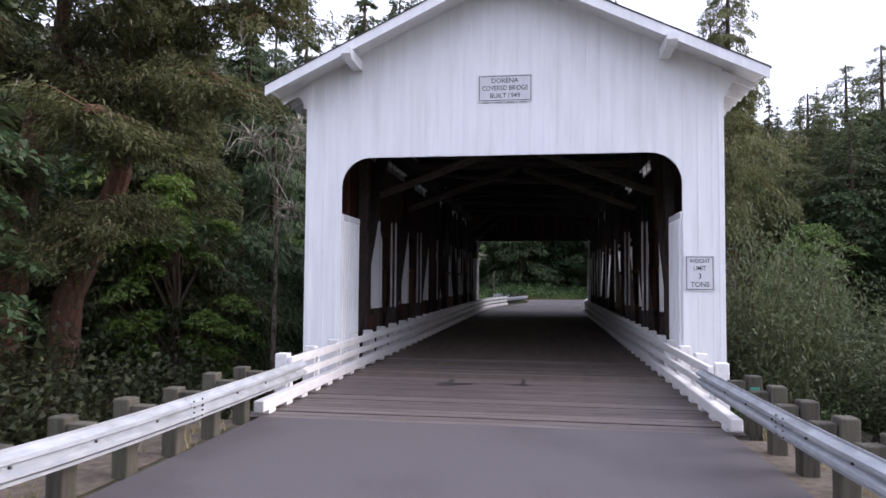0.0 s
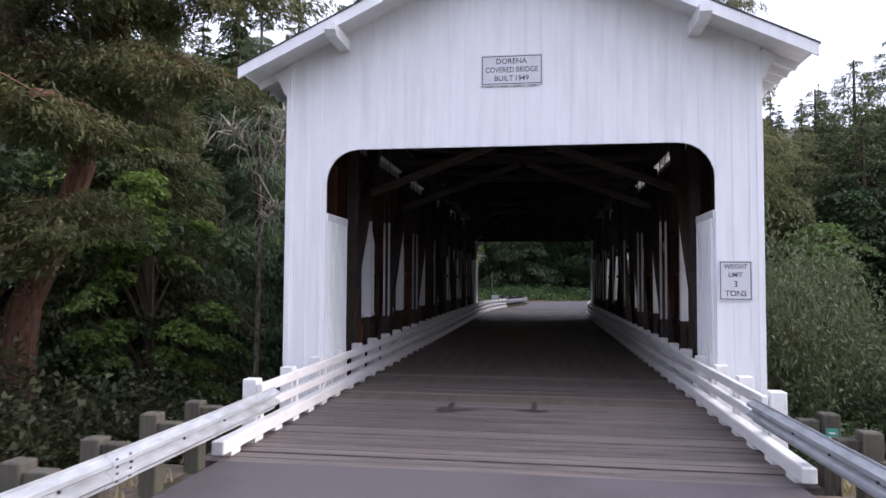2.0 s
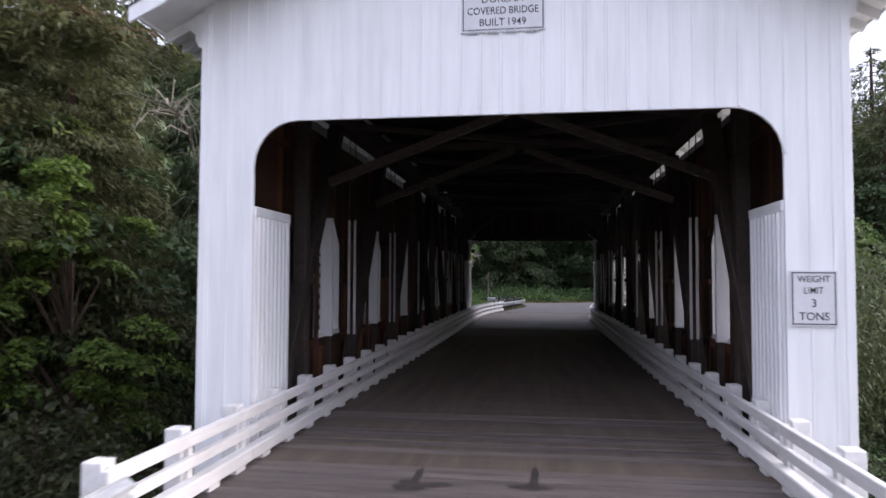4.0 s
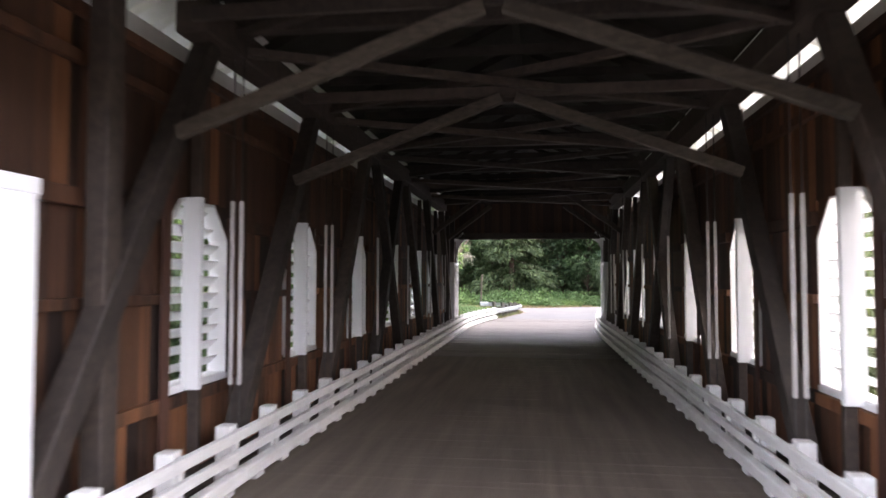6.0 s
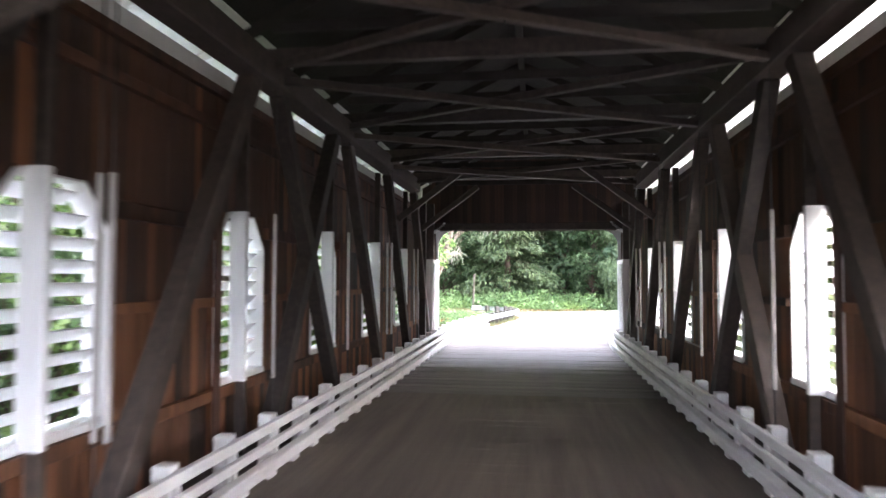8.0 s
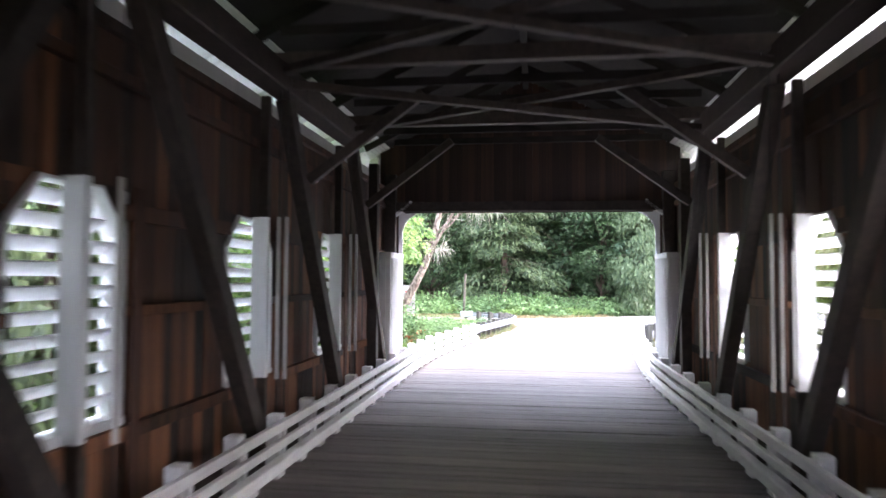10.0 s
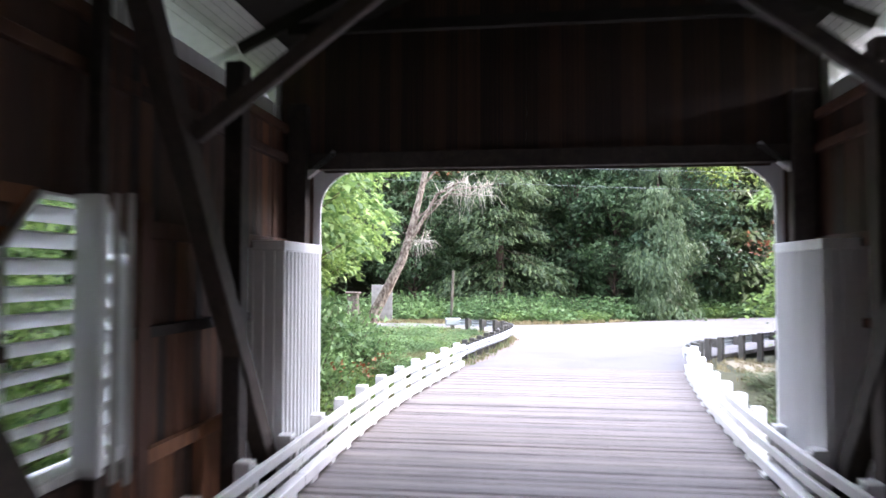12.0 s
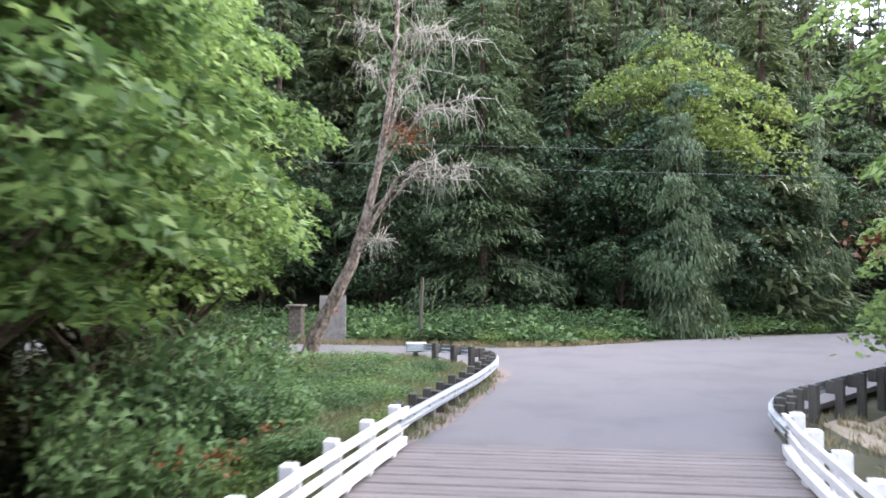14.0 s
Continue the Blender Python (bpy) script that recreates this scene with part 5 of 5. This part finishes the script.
def old_fir(points, radii, boughs, leaves, label):
    """A crooked old fir: heavy limbs, sprays along them and pale lichen hanging down."""
    t = thing("old_fir", label, "tree", "forest trees")
    part("trunk", tube(points, radii, 10), RED_BARK, t, "mossy red-brown trunk")
    b, strands, c, way = bmesh.new(), bmesh.new(), [], []
    for bough in boughs:
        pts = [Vector(p) for p in bough]
        tube(pts, [0.2 * (1 - i / len(pts)) + 0.03 for i in range(len(pts))], 7, b)
        for i in range(26):
            f = rng.uniform(0.2, 0.999) * (len(pts) - 1)
            k = int(f)
            p = pts[k].lerp(pts[k + 1], f - k)
            a = rng.uniform(0, math.tau)
            reach = rng.uniform(0.7, 1.9)
            q = p + Vector((math.cos(a) * reach, math.sin(a) * reach, rng.uniform(-0.9, 0.35)))
            tube([p, p.lerp(q, 0.5) + Vector((0, 0, 0.15)), q], [0.03, 0.018, 0.006], 3, b)
            m = leaves // (26 * len(boughs))
            u = np.sqrt(rng.random(m))[:, None]
            spray = np.array(p) * (1 - u) + np.array(q) * u + rng.normal(0, 1, (m, 3)) * (0.24, 0.24, 0.1)
            spray[:, 2] -= np.abs(rng.normal(0, 0.22, m))
            c.append(spray)
            way.append(np.full(m, a))
            for j in range(3):
                if rng.random() < 0.34:
                    s0 = p.lerp(q, rng.uniform(0.3, 1.0))
                    d = rng.uniform(0.25, 0.75)
                    tube([s0, s0 + Vector((rng.normal(0, 0.05), rng.normal(0, 0.05), -d * 0.5)), s0 + Vector((rng.normal(0, 0.1), rng.normal(0, 0.1), -d))], [0.022, 0.018, 0.004], 3, strands)
    tagged(part("branchwork", b, RED_BARK, t), kind="stuff")
    tagged(part("lichen", strands, LICHEN, t, "pale hanging lichen strands"), kind="stuff")
    c = np.concatenate(c)
    crown_part("crown", cards("crown", c, rng.uniform(0.6, 1.3, len(c)) * 0.11, NEAR_FIR, droop=0.6, long=1.5, wide=0.24, single=True, az=np.concatenate(way), fan=0.7), t)
    return t


g1 = float(ground_height(-12.6, 1.8))
old_fir([(-12.7, 1.8, g1 - 0.3), (-12.3, 1.8, 1.6), (-11.7, 2.0, 3.1), (-11.3, 2.0, 4.2), (-10.95, 2.0, 5.1), (-11.0, 2.2, 7.4), (-10.6, 2.4, 11.0), (-10.8, 2.4, 15.0)], [0.55, 0.4, 0.34, 0.32, 0.3, 0.25, 0.18, 0.06],
        [((-11.0, 2.1, 6.4), (-9.6, 1.6, 7.5), (-8.0, 1.4, 7.6), (-6.9, 1.2, 6.9)), ((-10.9, 2.2, 8.2), (-9.2, 2.0, 9.6), (-7.4, 2.2, 9.8), (-6.2, 2.2, 9.2)), ((-10.6, 2.4, 10.6), (-8.6, 2.2, 11.4), (-6.8, 2.6, 11.2), (-5.9, 2.8, 10.4)),
         ((-10.9, 2.1, 5.8), (-10.2, 0.2, 6.4), (-9.4, -1.6, 6.0)), ((-10.7, 2.3, 9.8), (-9.6, 0.6, 10.8), (-8.4, -0.8, 10.6)), ((-10.6, 2.4, 12.0), (-9.0, 2.0, 13.0), (-7.4, 1.6, 12.8)), ((-11.3, 2.0, 4.2), (-10.6, 1.0, 4.0), (-9.8, 0.0, 3.2))],
        76000, "crooked old fir with mossy red-brown trunk and hanging lichen")
g1 = float(ground_height(-13.6, 1.0))
old_fir([(-13.6, 1.0, g1 - 0.3), (-13.4, 1.0, 2.5), (-13.1, 1.0, 5.0), (-12.7, 1.0, 7.0), (-12.2, 1.0, 8.4), (-12.0, 1.0, 11.0), (-12.2, 1.0, 14.0)], [0.5, 0.42, 0.36, 0.3, 0.22, 0.16, 0.05],
        [((-12.8, 1.0, 6.8), (-11.6, 0.8, 8.0), (-10.2, 0.6, 7.2), (-9.2, 0.4, 6.8)), ((-12.3, 1.0, 8.2), (-11.0, 0.6, 8.9), (-9.4, 0.2, 9.4)), ((-12.6, 1.0, 7.2), (-13.0, -1.0, 8.4), (-12.6, -3.0, 8.2)), ((-12.1, 1.0, 9.8), (-11.4, -1.0, 10.4), (-10.4, -2.6, 10.0)),
         ((-13.1, 1.0, 5.0), (-12.6, -0.8, 5.2), (-12.0, -2.4, 4.4)), ((-13.3, 1.0, 3.6), (-12.4, 0.0, 3.6), (-11.4, -1.4, 2.6))],
        52000, "old fir with dark forked limbs and lichen strands")

# ---- small things beyond the bridge ----
p = thing("wooden_post", "thin weathered grey wooden post among the brambles", "post", at=(-5.3, 66.2, 0))
part("pole", tube([(0, 0, -0.3), (0.05, 0, 1.6), (0.12, 0, 3.35)], [0.11, 0.1, 0.09], 8), POST_WOOD, p)
for x0, y0, z0, x1, y1, z1 in ((-40, 66, 12.2, 60, 66, 8.2), (-40, 66, 11.2, 60, 66, 6.9)):
    pts = [(x0 + (x1 - x0) * f, y0 + (y1 - y0) * f, z0 + (z1 - z0) * f - 1.2 * 4 * f * (1 - f) * 0.5) for f in np.linspace(0, 1, 24)]
    tagged(new("power_line", finish(tube(pts, [0.009] * 24, 5), "power_line", WIRE)), "thin grey overhead wire in front of the forest", "wire", "overhead wires")
k = thing("notice_panel", "pale boarded notice panel with red marks", "notice board", at=(-9.9, 66.0, 0))
part("panel", block(-0.7, 0.7, -0.05, 0.05, -0.2, 2.4, 0.01), CONCRETE, k)
for z in (1.55, 1.85):
    part("mark", block(-0.1, 0.3, -0.058, -0.051, z, z + 0.1), RED_INK, k)
k = thing("gate_pillar", "square stone gate pillar with a flat cap", "pillar", at=(-11.85, 66.0, 0))
part("shaft", block(-0.34, 0.34, -0.3, 0.3, -0.2, 1.8, 0.03), FIELDSTONE, k)
part("cap", block(-0.46, 0.46, -0.42, 0.42, 1.8, 1.92, 0.03), FIELDSTONE, k)


def log(x, y, z, length, r, turn, label):
    pts = [(length * (f - 0.5) * math.cos(turn), length * (f - 0.5) * math.sin(turn), r * 0.5 * math.sin(5 * f)) for f in np.linspace(0, 1, 6)]
    ob = new("fallen_log", finish(tube([(x + a, y + b, z + c) for a, b, c in pts], [r * q for q in (0.75, 1, 0.95, 1.05, 0.9, 0.6)], 9), "fallen_log", POST_WOOD))
    return tagged(ob, label, "log", "fallen logs")


for x, y, length, r, turn, label in ((13.6, 17.4, 3.0, 0.3, 2.5, "weathered grey fallen log on the river bank"), (14.6, 16.8, 2.6, 0.26, 0.5, "splintered grey log lying on the river bank"), (14.2, 16.2, 2.0, 0.16, 1.6, "thin grey driftwood log on the river bank"), (13.2, 16.6, 2.4, 0.2, 2.9, "grey log half buried in the river bank")):
    log(x, y, float(ground_height(x, y)) + r * 0.8, length, r, turn, label)


# ---- grass ----
def tufts(name, label, xy, mat, tall, per=14):
    n = len(xy)
    base = np.repeat(np.column_stack([xy, ground_height(xy[:, 0], xy[:, 1])]), per, 0)
    m = len(base)
    base[:, :2] += rng.normal(0, 0.09, (m, 2))
    a = rng.uniform(0, math.tau, m)
    h = tall * rng.uniform(0.5, 1.25, m)
    lean = rng.uniform(0.1, 0.7, m) * h
    wide = np.stack([-np.sin(a), np.cos(a), 0 * a], 1) * 0.02
    tip = base + np.stack([np.cos(a) * lean, np.sin(a) * lean, h], 1)
    v = np.stack([base - wide, base + wide, tip], 1).reshape(-1, 3)
    me = bpy.data.meshes.new(name)
    me.from_pydata(v.tolist(), [], np.arange(m * 3).reshape(-1, 3).tolist())
    me.materials.append(mat)
    return tagged(new(name, me), label, "grass", kind="stuff")


def scatter(n, x0, x1, y0, y1, keep):
    xy = np.column_stack([rng.uniform(x0, x1, n), rng.uniform(y0, y1, n)])
    return xy[[bool(keep(x, y)) for x, y in xy]]


tufts("grass", "green roadside grass on the bank", scatter(7000, -11, -1.2, 43, 59.5, lambda x, y: x < along([(-3.4, 43), (-2.2, 47), (-1.5, 51), (-1.2, 54.4), (-1.8, 57), (-3.5, 58.6), (-3.5, 60)], y) - 0.5), GRASS, 0.24, 16)
tufts("dry_grass", "dry straw blades among the bank grass", scatter(3600, -9, -1.2, 43, 59.5, lambda x, y: x < along([(-3.4, 43), (-2.2, 47), (-1.5, 51), (-1.2, 54.4), (-1.8, 57), (-3.5, 58.6), (-3.5, 60)], y) - 0.5), STRAW, 0.27, 8)
edge_y = rng.uniform(45.4, 58.0, 420)
edge_x = np.array([along([(-2.5, 44.5), (-1.95, 47.4), (-1.25, 51.0), (-0.92, 54.4), (-1.4, 56.7), (-3.1, 58.1)], v) for v in edge_y]) - rng.uniform(-0.12, 0.45, 420)
tufts("dry_grass", "straw and weeds under the curving guardrail", np.column_stack([edge_x, edge_y])[::5], STRAW, 0.2, 8)
tufts("grass", "green weeds under the curving guardrail", np.column_stack([edge_x, edge_y])[1::7], GRASS, 0.26, 12)
tufts("dry_grass", "dry yellow grass on the verge", scatter(1500, -14, 20, 64.4, 68.0, lambda x, y: y > 64.9 + (0.6 * (x - 1.5) if x > 1.5 else 0)), STRAW, 0.25)
tufts("dry_grass", "dry straw grass around the guardrail posts", scatter(330, 6.3, 15, 44, 55, lambda x, y: y < 42.2 + x * 1.0), STRAW, 0.22)
tufts("dry_grass", "dry grass beside the near approach", np.concatenate([scatter(380, 3.75, 9, -14, 3, lambda x, y: True), scatter(90, -6, -3.7, -14, -4, lambda x, y: True)]), STRAW, 0.15)

# red and rust leaves among the green
def sprig(x, y, z, r, n, mat, label, size=0.16):
    c = np.array((x, y, z)) + rng.normal(0, 1, (n, 3)) * (r, r, r * 0.6)
    ob = new("leaf_sprig", cards("leaf_sprig", c, rng.uniform(0.6, 1.3, n) * size, mat, droop=0.4))
    return tagged(ob, label, "foliage", "turning sprigs", kind="stuff")


for x, y, z, r, n in ((9.3, 50.4, 4.3, 0.45, 90), (9.9, 49.6, 5.0, 0.35, 60), (10.4, 49.5, 3.2, 0.3, 40), (-5.1, 60.2, 9.5, 0.55, 240)):
    sprig(x, y, z, r, n, RUST, "rust-red dying leaves on a bough")
for x, y, z, r, n in ((-5.3, 42.7, 0.25, 0.22, 34), (-5.0, 44.2, 0.45, 0.14, 16), (-6.0, 42.2, 0.3, 0.15, 14)):
    sprig(x, y, z, r, n, RUST, "orange leaves in the bank shrubs", 0.13)

for x, y, z, r, n in ((8.6, 48.9, 2.0, 0.4, 120), (9.4, 48.6, 2.4, 0.55, 200), (10.2, 48.6, 1.2, 0.45, 120), (9.4, 48.5, 0.5, 0.3, 70)):
    sprig(x, y, z, r, n, MAPLE, "low-hanging green maple leaves", 0.2)

# ---- deck planks ----
deck = thing("floor", "transverse weathered grey-brown timber deck planks", "deck", kind="structure")
kinds, worn_kinds, dusty_kinds = [], [], []
for v in range(7):
    bm = bmesh.new()
    n = 8
    rows = []
    for i in range(n + 1):
        x = -3.9 + 7.8 * i / n
        d = random.uniform(-0.003, 0.003)
        t = random.uniform(-0.003, 0.0)
        rows.append([bm.verts.new(q) for q in ((x, -0.118 + d, -0.1), (x, -0.118 + d, t - 0.006), (x, -0.112 + d, t), (x, 0.112 + d, t), (x, 0.118 + d, t - 0.006), (x, 0.118 + d, -0.1))])
    for a, b in zip(rows, rows[1:]):
        for k in range(5):
            bm.faces.new((a[k], b[k], b[k + 1], a[k + 1])).material_index = 0 if k == 2 else 1
    bm.faces.new(rows[0])
    bm.faces.new(rows[-1][::-1])
    kinds.append(finish(bm, "plank", DECK))
    kinds[-1].materials.append(PLANK_EDGE)
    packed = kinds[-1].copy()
    packed.materials[0] = DECK_WORN_SHADED
    packed.materials[1] = DECK_WORN_SHADED
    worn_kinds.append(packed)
    dusty = kinds[-1].copy()
    dusty.materials[0] = DECK_DUSTY
    dusty_kinds.append(dusty)
y = DECK_ENDS[0] + 0.122
while y < DECK_ENDS[1]:
    c = (along(LEFT_LINE, y) + along(RIGHT_LINE, y)) / 2
    wide = (along(RIGHT_LINE, y) - along(LEFT_LINE, y) + 0.75) / 7.8
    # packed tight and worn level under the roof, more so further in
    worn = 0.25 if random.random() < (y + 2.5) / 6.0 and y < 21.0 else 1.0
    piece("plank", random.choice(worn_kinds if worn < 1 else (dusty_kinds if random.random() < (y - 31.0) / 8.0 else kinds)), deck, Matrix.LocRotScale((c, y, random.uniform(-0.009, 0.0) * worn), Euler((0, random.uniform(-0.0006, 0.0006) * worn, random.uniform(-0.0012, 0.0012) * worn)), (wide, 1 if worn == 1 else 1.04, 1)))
    y += 0.2425 - (1 - worn) * 0.006 + (random.uniform(0.01, 0.04) if random.random() < (0.33 if worn == 1 else 0.03) else 0.0)
for x in (-3.0, -1.5, 0, 1.5, 3.0):
    part("stringer", block(x - 0.1, x + 0.1, DECK_ENDS[0] + 0.1, DECK_ENDS[1] - 0.1, -0.34, -0.102), TIMBER, deck)
for x, y in ((-1.1, -1.5), (0.4, -1.35)):
    for i in range(9):
        r = random.uniform(0.07, 0.17) * (1.6 if i == 0 else 1.0)
        cx, cy = x + random.gauss(0, 0.17) * (i > 0), y + random.gauss(0, 0.07) * (i > 0)
        tall = 0.6
        if i > 6:
            cx, cy, r, tall = x + random.uniform(-0.05, 0.05), y + random.uniform(0.2, 0.7), 0.05, 7.0
        bm = bmesh.new()
        bm.faces.new([bm.verts.new((cx + r * random.uniform(0.75, 1.3) * math.cos(a), cy + tall * r * random.uniform(0.75, 1.3) * math.sin(a), 0.003 + 0.0006 * i)) for a in np.linspace(0, math.tau, 18)[:-1]])
        part("oil_stain", bm, OIL, deck, "dark oil stain on the planks")
